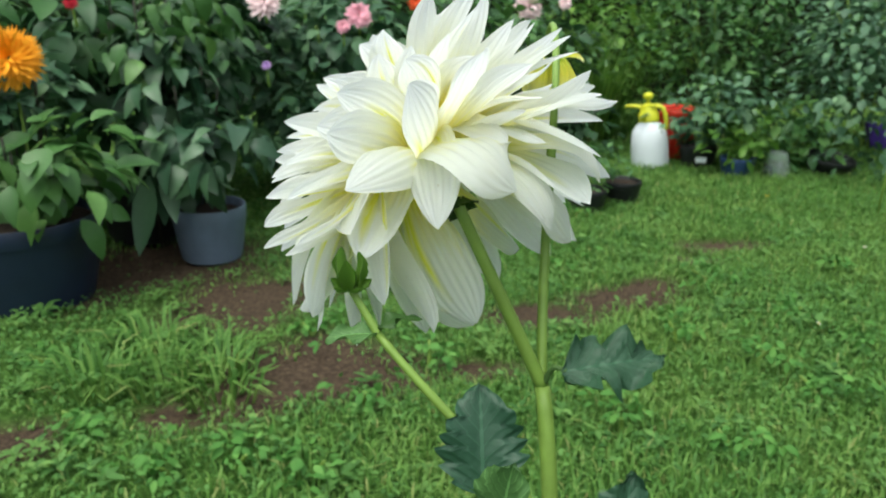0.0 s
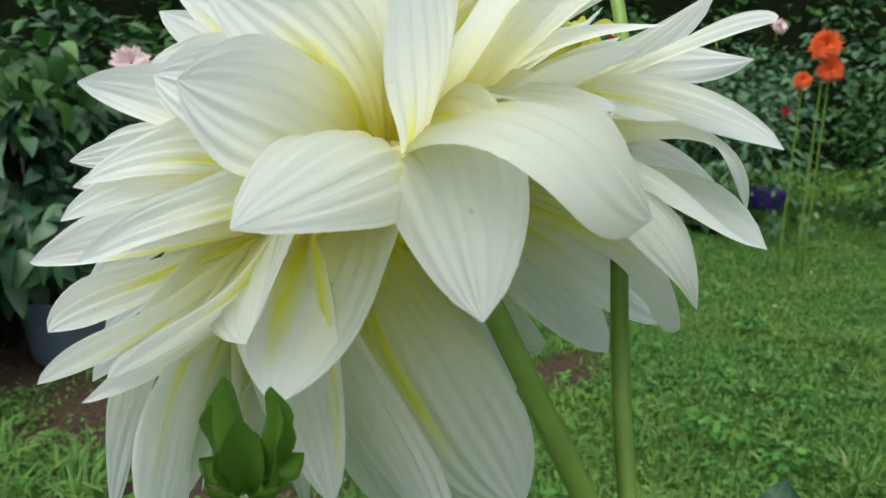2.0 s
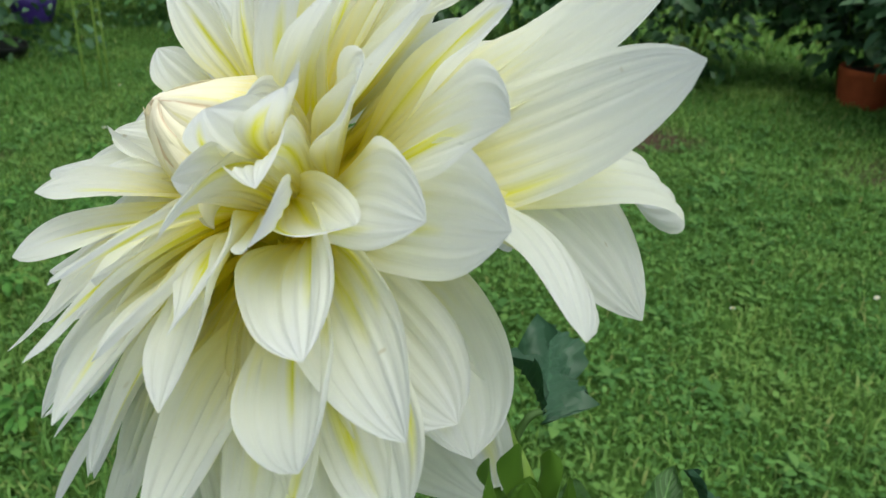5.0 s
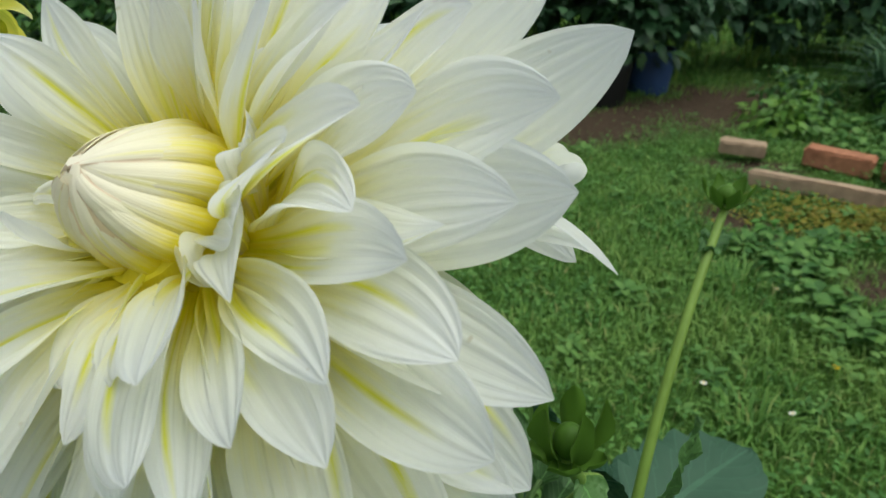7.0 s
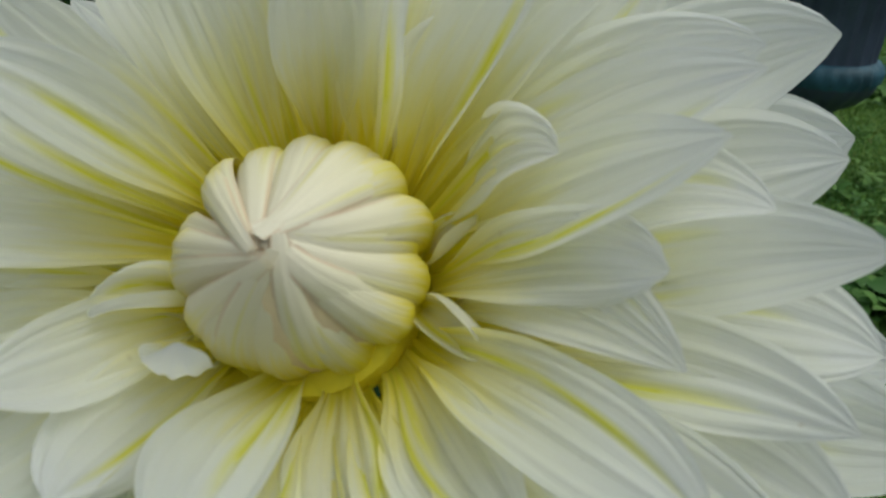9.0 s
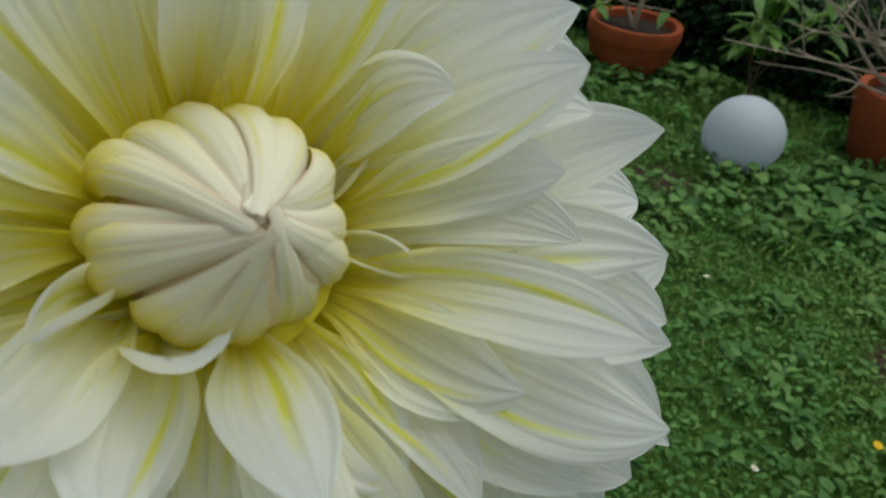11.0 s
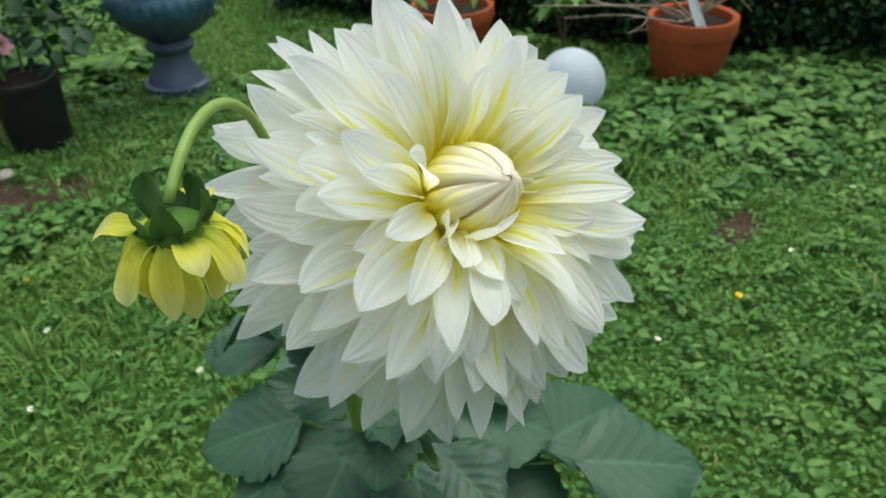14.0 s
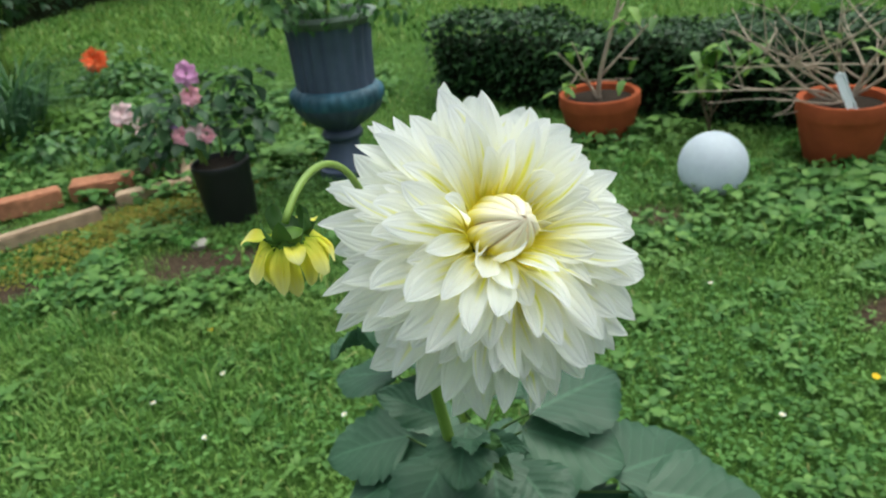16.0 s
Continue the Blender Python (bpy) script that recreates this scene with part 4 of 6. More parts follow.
def broad_leaves(p, d, up, length, width, fold=0.25, droop=0.3):
    """Leaves with a rounded outline: ten quads each, folded on the midrib and sagging to the tip."""
    d = d / np.linalg.norm(d, axis=1, keepdims=True)
    up = up - d * (up * d).sum(1, keepdims=True)
    up = up / np.maximum(np.linalg.norm(up, axis=1, keepdims=True), 1e-6)
    s = np.cross(d, up)
    L, W = length[:, None], width[:, None] / 2
    rows = []
    for u, w in ((0.0, 0.06), (0.14, 0.62), (0.34, 1.0), (0.58, 0.92), (0.82, 0.52), (1.0, 0.03)):
        c = p + d * L * (u - 0.15 * droop * u * u) - up * L * (droop * 0.6 * u * u)
        rows += [c - s * W * w + up * W * fold * w, c, c + s * W * w + up * W * fold * w]
    v = np.stack(rows, 1).reshape(-1, 3)
    k = np.arange(len(p))[:, None] * 18
    q = np.concatenate([k + np.array((3 * r + j, 3 * r + j + 1, 3 * r + j + 4, 3 * r + j + 3)) for r in range(5) for j in range(2)], 1).reshape(-1, 4)
    return v, q


def lawn_places(count, rs, keep_bare=0.0):
    """Places on the lawn, thinned out on bare earth and under the plants."""
    x, y = rs.uniform(-2.4, 4.0, count), rs.uniform(-4.2, 4.0, count)
    r = np.hypot(x - 0.05, y + 0.1)
    patch = 0.5 + 0.3 * np.sin(x * 2.3 + 1.1 * np.sin(y * 1.9)) + 0.3 * np.sin(y * 3.3 - x * 1.3)
    keep = (rs.rand(count) < np.clip(1.25 - 0.22 * r, 0.25, 1)) & (rs.rand(count) > bareness(x, y) * (1.0 - keep_bare))
    x, y, patch = x[keep], y[keep], patch[keep]
    return x, y, relief(x, y), patch


M_GRASS = leafy("grass_blade", [(0.0, (0.062, 0.160, 0.032)), (0.5, (0.132, 0.285, 0.060)), (0.9, (0.22, 0.39, 0.09)), (1.0, (0.36, 0.37, 0.14))], 0.3, 0.5, 0.20, vein=False, patch=(0.26, 0.38, 0.095))
M_CLOVER = leafy("clover", [(0.0, (0.066, 0.170, 0.042)), (0.6, (0.118, 0.265, 0.068)), (1.0, (0.19, 0.37, 0.10))], 0.35, 0.55, 0.15, vein=False, patch=(0.21, 0.34, 0.08))
rs = np.random.RandomState(3)
x, y, z, patch = lawn_places(560000, rs)
keep = rs.rand(len(x)) < 0.6 + 0.4 * patch
x, y, z, patch = x[keep], y[keep], z[keep], patch[keep]
n = len(x)
v, q = blades(x, y, z - 0.003, rs.uniform(0, 6.283, n), rs.uniform(0.2, 1.1, n), rs.uniform(0.014, 0.036, n) * (0.7 + 0.6 * patch), rs.uniform(0.0030, 0.0062, n))
tagged(piece("lawn_grass", fast_mesh("lawn_grass", v, q), M_GRASS), "short mown green grass of the lawn", "grass", kind="stuff")
x, y, z, patch = lawn_places(260000, rs, 0.06)
keep = rs.rand(len(x)) < 1.05 - 0.8 * patch
x, y, z, patch = x[keep], y[keep], z[keep], patch[keep]
n = len(x)
turn = rs.uniform(0, 6.283, n)
tilt = rs.uniform(-0.25, 0.25, (n, 2))
v, q = leaflets(np.c_[x, y, z + rs.uniform(0.006, 0.034, n)], np.c_[np.cos(turn), np.sin(turn), rs.uniform(-0.25, 0.35, n)], np.c_[tilt, np.ones(n)], rs.uniform(0.008, 0.019, n), rs.uniform(0.005, 0.013, n))
tagged(piece("clover", fast_mesh("clover", v, q), M_CLOVER), "low clover and small weeds growing in the lawn", "clover", kind="stuff")

# low rosettes of broad-leaved weeds between the grass
M_ROSETTE = leafy("plantain_leaf", [(0.0, (0.055, 0.150, 0.036)), (0.5, (0.105, 0.235, 0.058)), (1.0, (0.20, 0.36, 0.095))], 0.3, 0.5, 0.20, vein=False, patch=(0.19, 0.32, 0.075))
rw = np.random.RandomState(14)
x, y, z, patch = lawn_places(5200, rw, 0.1)
keep = (rw.rand(len(x)) < 1.0 - 0.6 * patch) & (np.hypot(x, y + 0.2) > 0.3)
x, y, z = x[keep], y[keep], z[keep]
size = rw.uniform(0.016, 0.034, len(x)) * np.where(rw.rand(len(x)) < 0.12, 1.5, 1.0)
first = rw.uniform(0, 6.283, len(x))
rosette_v, rosette_q = [], []
for k in range(7):
    a = first + k * 2.4 + rw.uniform(-0.3, 0.3, len(x))
    long_ = size * rw.uniform(0.7, 1.15, len(x))
    v, q = broad_leaves(np.c_[x + 0.004 * np.cos(a), y + 0.004 * np.sin(a), z + 0.012 + 0.0025 * k], np.c_[np.cos(a), np.sin(a), rw.uniform(0.15, 0.9, len(x))], np.c_[rw.uniform(-0.2, 0.2, (len(x), 2)), np.ones(len(x))], long_, long_ * rw.uniform(0.38, 0.6, len(x)), 0.3, 0.5)
    rosette_q.append(q + k * len(v))
    rosette_v.append(v)
ground_ivy = []
for count, x0, x1, y0, y1, small, large in ((1900, -1.5, 0.75, -2.5, -1.45, 0.018, 0.048), (2400, 1.25, 3.4, -3.6, -1.75, 0.022, 0.06), (600, 0.5, 1.6, -1.75, -1.0, 0.016, 0.04), (320, -1.6, 0.2, -1.5, -0.5, 0.014, 0.036)):
    gx_, gy_ = rw.uniform(x0, x1, count), rw.uniform(y0, y1, count)
    clump = np.sin(gx_ * 5.1 + 1.3 * np.sin(gy_ * 4.3)) + np.sin(gy_ * 6.7 - gx_ * 2.1)
    fine = (rw.rand(count) < 0.55 + 0.35 * clump) & (bareness(gx_, gy_) < 0.3)
    ground_ivy.append(np.c_[gx_, gy_, rw.uniform(small, large, count) * (0.8 + 0.2 * clump)][fine])
ground_ivy = np.concatenate(ground_ivy)
x, y, size = ground_ivy.T
z = relief(x, y)
start = sum(len(v) for v in rosette_v)
for k in range(5):
    a = rw.uniform(0, 6.283, len(x))
    v, q = broad_leaves(np.c_[x + 0.010 * np.cos(a), y + 0.010 * np.sin(a), z + 0.016 + size * rw.uniform(0.1, 0.9, len(x))], np.c_[np.cos(a), np.sin(a), rw.uniform(-0.2, 0.7, len(x))], np.c_[rw.uniform(-0.3, 0.3, (len(x), 2)), np.ones(len(x))], size, size * rw.uniform(0.6, 0.85, len(x)), 0.25, 0.5)
    rosette_q.append(q + start)
    rosette_v.append(v)
    start += len(v)
tagged(piece("lawn_weeds", fast_mesh("lawn_weeds", np.concatenate(rosette_v), np.concatenate(rosette_q)), M_ROSETTE), "low broad-leaved weeds growing in the lawn", "weeds", kind="stuff")

# coarser grass farther off
x, y = rs.uniform(-7, 8, 90000), rs.uniform(-9, 6, 90000)
far_off = (np.maximum(abs(x - 0.8) - 3.2, abs(y + 0.1) - 4.1) > 0) & (np.hypot(x, y) < 10)
x, y = x[far_off], y[far_off]
n = len(x)
v, q = blades(x, y, np.full(n, -0.004), rs.uniform(0, 6.283, n), rs.uniform(0.2, 1.1, n), rs.uniform(0.03, 0.08, n), rs.uniform(0.010, 0.022, n))
tagged(piece("far_grass", fast_mesh("far_grass", v, q), M_GRASS), "green lawn beyond the hedge", "grass", kind="stuff")

# taller tufts
def tuft(place, count, height, spread, mat, label, name="grass_tuft", width=0.006):
    t = thing(name, (place[0], place[1], float(relief(np.array([place[0]]), np.array([place[1]]))[0]) - 0.004), label, "grass", "tufts of taller grass" if name == "grass_tuft" else "")
    a = rs.uniform(0, 6.283, count)
    r = spread * np.sqrt(rs.rand(count))
    v, q = blades(r * np.cos(a), r * np.sin(a), np.zeros(count), a + rs.uniform(-0.5, 0.5, count), rs.uniform(0.3, 1.2, count), height * rs.uniform(0.5, 1.1, count), width * rs.uniform(0.7, 1.3, count))
    piece("grass", fast_mesh("grass", v, q), mat, t)
    return t


for px_, py_ in ((-0.62, 0.98), (-0.52, 1.08), (-0.70, 1.15), (-0.48, 0.95), (-0.75, 0.95)):
    tuft((px_, py_), 90, 0.10, 0.09, M_GRASS, "tuft of longer grass beside the bare earth", width=0.008)
for px_, py_ in ((0.85, -0.75), (0.55, -0.95), (-0.75, -0.95), (1.35, -0.95), (-0.35, -1.55), (1.0, 0.9), (1.5, 1.6)):
    tuft((px_, py_), 60, 0.07, 0.06, M_GRASS, "tuft of longer grass in the lawn")

# daisies and small yellow flowers
M_WHITE = simple("daisy_white", (0.66, 0.68, 0.64), 0.6, 0.2, 0.05, 200, 0)
M_YELLOW = simple("yellow_flower", (0.75, 0.50, 0.02), 0.6, 0.2, 0.1, 200, 0)


def small_flower(name, label, petals, disc, r):
    t = thing(name, (0, 0, 0), label, "flower", "small flowers in the lawn")
    v, f = tube([(0, 0, -0.01), (0.001, 0, 0.012), (0, 0, 0.028)], [0.0009] * 3, 6)
    piece("stalk", mesh_from("stalk", v, f), M_STEM, t)
    bm = bmesh.new()
    for k in range(10):
        a = k * math.pi / 5
        c, s = math.cos(a), math.sin(a)
        w = r * 0.28
        pts = [(c * r * 0.2 - s * w * 0.4, s * r * 0.2 + c * w * 0.4, 0.028), (c * r * 0.2 + s * w * 0.4, s * r * 0.2 - c * w * 0.4, 0.028), (c * r * 0.95 + s * w, s * r * 0.95 - c * w, 0.030), (c * r - s * w * 0.2, s * r, 0.0295), (c * r * 0.95 - s * w, s * r * 0.95 + c * w, 0.030)]
        bm.faces.new([bm.verts.new(p) for p in pts])
    part("petals", bm, petals, t)
    bm = bmesh.new()
    bmesh.ops.create_uvsphere(bm, u_segments=8, v_segments=5, radius=r * 0.34)
    bmesh.ops.scale(bm, vec=(1, 1, 0.6), verts=bm.verts)
    bmesh.ops.translate(bm, vec=(0, 0, 0.030), verts=bm.verts)
    part("disc", bm, disc, t)
    return t


daisy = small_flower("daisy", "small white daisy in the lawn", M_WHITE, M_YELLOW, 0.0062)
buttercup = small_flower("buttercup", "small yellow flower in the lawn", M_YELLOW, M_YELLOW, 0.0072)
for thing_, spots in ((daisy, ((-0.30, -0.835), (0.85, -0.83), (-0.2, -1.31), (0.95, -0.70), (0.72, -1.2), (-0.62, -1.12), (0.35, -1.45),
                                (1.28, -1.0), (-0.85, -1.4), (0.15, -1.6), (1.5, 2.0), (1.9, 2.4), (0.5, -0.72), (0.78, -0.62), (-0.1, -0.95), (1.0, 1.3), (1.62, -0.4), (1.4, -0.12))),
                      (buttercup, ((0.98, -0.98), (-0.12, -1.55), (1.9, 0.75), (1.75, 0.42), (0.86, 0.45), (-0.48, -0.98), (1.45, 2.72), (1.62, -2.35), (1.85, -2.5), (1.7, -2.75), (2.05, -2.4), (2.2, -2.8), (1.5, -2.6), (1.95, -2.95), (2.4, -2.55), (1.4, -2.25), (2.3, -3.1), (1.8, -3.15), (1.6, -3.0), (2.55, -2.9)))):
    for k, (px_, py_) in enumerate(spots):
        m = pose(px_, py_, float(relief(np.array([px_]), np.array([py_]))[0]), rs.uniform(-20, 20), rs.uniform(-20, 20), rs.uniform(0, 360))
        if k == 0:
            thing_.matrix_basis = m
        else:
            copy_thing(thing_, m)

# ---- plants round the lawn ----
def bush_mesh(rs, radius, height, count, size, base=0.0, lumps=9, fold=0.3, droop=0.4, shape=0.62):
    """Leaves in clumps over an uneven, open crown; metres, standing on z = 0."""
    cl = rs.normal(size=(lumps, 3)) * np.array((radius * 0.5, radius * 0.5, height * 0.22)) + np.array((0, 0, base + height * 0.55))
    cl[:, 2] = np.clip(cl[:, 2], base + height * 0.15, base + height * 0.88)
    which = rs.randint(0, lumps, count)
    d = rs.normal(size=(count, 3))
    d /= np.linalg.norm(d, axis=1, keepdims=True)
    rad = shape * np.minimum(radius, height) * rs.uniform(0.75, 1.25, lumps)[which] * rs.uniform(0.35, 1.0, count) ** 0.5
    p = cl[which] + d * rad[:, None] * np.array((1, 1, 0.8))
    p[:, 2] = np.maximum(p[:, 2], base + 0.03)
    out = d * np.array((1, 1, 0.35)) + rs.normal(size=(count, 3)) * 0.35 - np.array((0, 0, 0.25))
    up = d * 0.5 + np.array((0, 0, 1.0)) + rs.normal(size=(count, 3)) * 0.3
    L = size * rs.uniform(0.6, 1.25, count)
    return broad_leaves(p, out, up, L, L * rs.uniform(0.46, 0.66, count), fold, droop * rs.uniform(0.5, 1.4))


G_MID = leafy("garden_leaf", [(0.0, (0.036, 0.105, 0.030)), (0.6, (0.075, 0.19, 0.052)), (1.0, (0.15, 0.30, 0.08))], 0.25, 0.45, 0.34, vein=False)
G_DARK = leafy("dark_leaf", [(0.0, (0.018, 0.055, 0.022)), (0.7, (0.040, 0.105, 0.040)), (1.0, (0.085, 0.18, 0.062))], 0.2, 0.45, 0.34, vein=False)
G_BLUE = leafy("blue_green_leaf", [(0.0, (0.046, 0.110, 0.060)), (0.7, (0.095, 0.20, 0.10)), (1.0, (0.18, 0.31, 0.15))], 0.2, 0.45, 0.34, vein=False)
G_LIGHT = leafy("light_leaf", [(0.0, (0.07, 0.17, 0.025)), (0.6, (0.13, 0.28, 0.045)), (1.0, (0.25, 0.42, 0.08))], 0.35, 0.45, 0.34, vein=False)
G_ROUND = leafy("fresh_leaf", [(0.0, (0.045, 0.12, 0.030)), (0.6, (0.085, 0.20, 0.05)), (1.0, (0.15, 0.29, 0.07))], 0.2, 0.42, 0.4, vein=False)
G_DROOP = leafy("drooping_leaf_green", [(0.0, (0.030, 0.080, 0.042)), (0.6, (0.055, 0.125, 0.06)), (1.0, (0.11, 0.20, 0.10))], 0.15, 0.4, 0.45, vein=False)
G_WEED = leafy("weed_leaf", [(0.0, (0.07, 0.20, 0.04)), (0.6, (0.12, 0.29, 0.06)), (1.0, (0.18, 0.38, 0.085))], 0.3, 0.55, 0.2, vein=False)
G_HEDGE = leafy("hedge_leaf", [(0.0, (0.010, 0.034, 0.010)), (0.7, (0.028, 0.080, 0.026)), (1.0, (0.075, 0.17, 0.05))], 0.15, 0.5, 0.2, vein=False)
M_TWIG = simple("twig", (0.14, 0.10, 0.07), 0.8, 0.2, 0.3, 60)
M_DARKSTEM = simple("dark_stem", (0.03, 0.03, 0.02), 0.6, 0.3, 0.2, 60, 0)


def bush(name, place, radius, height, count, size, mat, label, category="plant", seed=0, base=0.0, stems=5, lift=0.0, stem_mat=None, **more):
    r_ = np.random.RandomState(seed)
    t = thing(name, (place[0], place[1], lift), label, category)
    v, q = bush_mesh(r_, radius, height, count, size, base, **more)
    piece("foliage", fast_mesh("foliage", v, q), mat, t)
    for k in range(stems):
        a = r_.uniform(0, 6.283)
        top = np.array((radius * 0.5 * math.cos(a), radius * 0.5 * math.sin(a), base + height * r_.uniform(0.6, 0.9)))
        line = bezier((top[0] * 0.12, top[1] * 0.12, -0.03), (top[0] * 0.2, top[1] * 0.2, height * 0.3), (top[0] * 0.7, top[1] * 0.7, height * 0.5), top, 9)
        vv, ff = tube(line, np.linspace(0.007, 0.003, 9), 6)
        piece("stem", mesh_from("stem", vv, ff), stem_mat or M_STEM, t)
    return t


M_ORANGE = simple("orange_petal", (0.88, 0.36, 0.02), 0.6, 0.2, 0.18, 70, 0)
M_PINK = simple("pink_petal", (0.86, 0.42, 0.52), 0.6, 0.2, 0.18, 70, 0)
M_PALEPINK = simple("pale_pink_petal", (0.87, 0.64, 0.67), 0.6, 0.2, 0.18, 70, 0)
M_RED = simple("red_petal", (0.42, 0.012, 0.03), 0.6, 0.2, 0.18, 70, 0)
M_LILAC = simple("lilac_petal", (0.48, 0.3, 0.62), 0.6, 0.2, 0.18, 70, 0)
M_LILACPINK = simple("lilac_pink_petal", (0.68, 0.33, 0.58), 0.6, 0.2, 0.18, 70, 0)
M_SALMON = simple("orange_red_petal", (0.8, 0.13, 0.04), 0.6, 0.2, 0.18, 70, 0)


def pompon(name, place, r, mat, label, facing=(0, -0.6, 0.6), count=40, stalk=0.0, wide=0.42):
    """A full garden flower: many narrow petals round a face."""
    r_ = np.random.RandomState(int(abs(place[0] * 1000 + place[1] * 77)) % 9999)
    t = thing(name, place, label, "flower")
    n = unit(facing)
    a = unit(np.cross(n, (0.1, 0.2, 1)))
    b = np.cross(n, a)
    ph = np.arange(count) * 2.39996
    th = np.radians(12 + 88 * np.sqrt((np.arange(count) + 0.5) / count))
    d = np.cos(th)[:, None] * n + np.sin(th)[:, None] * (np.cos(ph)[:, None] * a + np.sin(ph)[:, None] * b)
    base = d * r * 0.1
    L = r * r_.uniform(0.8, 1.05, count)
    v, q = leaflets(base, d, np.tile(n, (count, 1)) + 0.01, L, L * wide, 0.5, 0.12)
    piece("petals", fast_mesh("petals", v, q), mat, t)
    if stalk:
        vv, ff = tube(bezier((0, 0, 0), -n * r * 0.6, (0, 0.01, -stalk * 0.6), (0.0, 0.02, -stalk), 8), np.linspace(0.003, 0.004, 8), 6)
        piece("stalk", mesh_from("stalk", vv, ff), M_STEM, t)
    return t


# pots
M_NAVY = simple("navy_plastic", (0.012, 0.020, 0.045), 0.4, 0.45, 0.2, 12, 0.05)
M_GREYBLUE = simple("grey_blue_plastic", (0.11, 0.145, 0.20), 0.45, 0.4, 0.2, 14, 0.05)
M_BLACK = simple("black_plastic", (0.010, 0.011, 0.012), 0.45, 0.4, 0.3, 14, 0.05)
M_TERRA = simple("terracotta", (0.35, 0.080, 0.030), 0.85, 0.2, 0.25, 18, 0.25)
M_BLUEPOT = simple("blue_plastic", (0.035, 0.075, 0.19), 0.45, 0.4, 0.2, 14, 0.05)
M_PURPLE = simple("purple_plastic", (0.10, 0.05, 0.36), 0.4, 0.45, 0.15, 14, 0.05)
M_POTSOIL = simple("potting_soil", (0.035, 0.026, 0.020), 0.95, 0.1, 0.6, 90, 0.9)
M_LABEL = simple("white_label", (0.72, 0.75, 0.8), 0.5, 0.3, 0.06, 30, 0)


def pot(name, place, r_top, r_foot, height, rim, mat, label, soil=True, turn=0, lean=(0, 0), group="", wall=0.006):
    t = thing(name, (*place, -0.008), label, "plant pot", group)
    t.rotation_euler = (radians(lean[0]), radians(lean[1]), radians(turn))
    cut = height - rim
    body = [(r_foot * 0.92, 0.0), (r_foot, 0.006), (r_foot + (r_top - r_foot) * 0.5, cut * 0.5), (r_foot + (r_top - r_foot) * 0.9, cut), (r_top * 0.94 - wall, cut)]
    bowl_ = part("body", lathe(body, 36), mat, t)
    ring = [(r_top * 0.93, cut - 0.004), (r_top * 0.99, cut - 0.002), (r_top, cut + 0.003), (r_top, height - 0.004), (r_top - 0.002, height), (r_top - wall * 1.2, height), (r_top - wall * 1.8, height - 0.004), (r_top * 0.9 - wall, cut - 0.01)]
    bm = lathe(ring, 36)
    part("rim", bm, mat, bowl_)
    if soil:
        bm = lathe([(0.0, 0.0), (r_top * 0.5, 0.006), (r_top * 0.88, -0.002), (r_top * 0.9 - wall * 0.5, -0.02)], 24)
        bmesh.ops.translate(bm, vec=(0, 0, height - rim * 0.55), verts=bm.verts)
        part("soil", bm, M_POTSOIL, t)
    return t


# north side: pots and bushes
pot("plant_pot", (-1.17, 1.48), 0.21, 0.165, 0.26, 0.05, M_NAVY, "large dark navy plastic tub on the lawn")
bush("potted_dahlia", (-1.17, 1.48), 0.22, 0.30, 190, 0.105, G_ROUND, "leafy green plant growing in a navy tub", seed=1, base=0.20, lift=0.03, stem_mat=M_DARKSTEM, droop=0.6)
bush("potted_dahlia", (-1.22, 1.66), 0.16, 0.32, 170, 0.075, G_BLUE, "slender dark-stemmed dahlia with grey-green leaves", seed=19, base=0.36, lift=0.0, stem_mat=M_DARKSTEM, droop=0.7)
pot("plant_pot", (-0.765, 1.86), 0.120, 0.097, 0.185, 0.045, M_GREYBLUE, "grey-blue plastic pot standing on bare earth")
bush("potted_dahlia", (-0.84, 1.94), 0.22, 0.52, 380, 0.095, G_DROOP, "tall dahlia with large drooping leaves in a grey-blue pot", seed=2, base=0.21, lift=0.0, droop=1.2, stem_mat=M_DARKSTEM)
for at_, end_, w_ in (((-0.90, 1.74, 0.30), (-0.93, 1.68, 0.06), 0.075), ((-0.84, 1.72, 0.33), (-0.80, 1.66, 0.17), 0.060), ((-0.97, 1.76, 0.34), (-1.03, 1.70, 0.20), 0.065), ((-0.76, 1.74, 0.36), (-0.68, 1.70, 0.25), 0.06)):
    lone = thing("drooping_leaf", at_, "long drooping dark green dahlia leaf over the pots", "leaf", "drooping leaves over the pots")
    d_ = np.array([end_]) - np.array([at_])
    v, q = broad_leaves(np.zeros((1, 3)), d_, np.array([(0.1, -0.9, 0.4)]), np.array([np.linalg.norm(d_)]), np.array([w_]), 0.3, -0.12)
    piece("leaf_blade", fast_mesh("leaf_blade", v, q), G_DROOP, lone)
pot("plant_pot", (-1.06, 2.08), 0.16, 0.13, 0.22, 0.04, M_BLACK, "black plastic pot in the shade of the dahlias")
bush("potted_dahlia", (-1.05, 2.10), 0.28, 0.72, 420, 0.10, G_DARK, "tall dark-leaved dahlia in a black pot", seed=3, base=0.2, stem_mat=M_DARKSTEM, droop=0.8)
bush("potted_dahlia", (-1.62, 1.98), 0.34, 0.75, 420, 0.11, G_MID, "tall green dahlia beside a navy tub", seed=4, base=0.15, stem_mat=M_DARKSTEM)
bush("potted_dahlia", (-0.98, 1.98), 0.20, 0.34, 150, 0.085, G_ROUND, "bright young dahlia shoots among darker leaves", seed=18, base=0.55, stem_mat=M_DARKSTEM, droop=0.8)
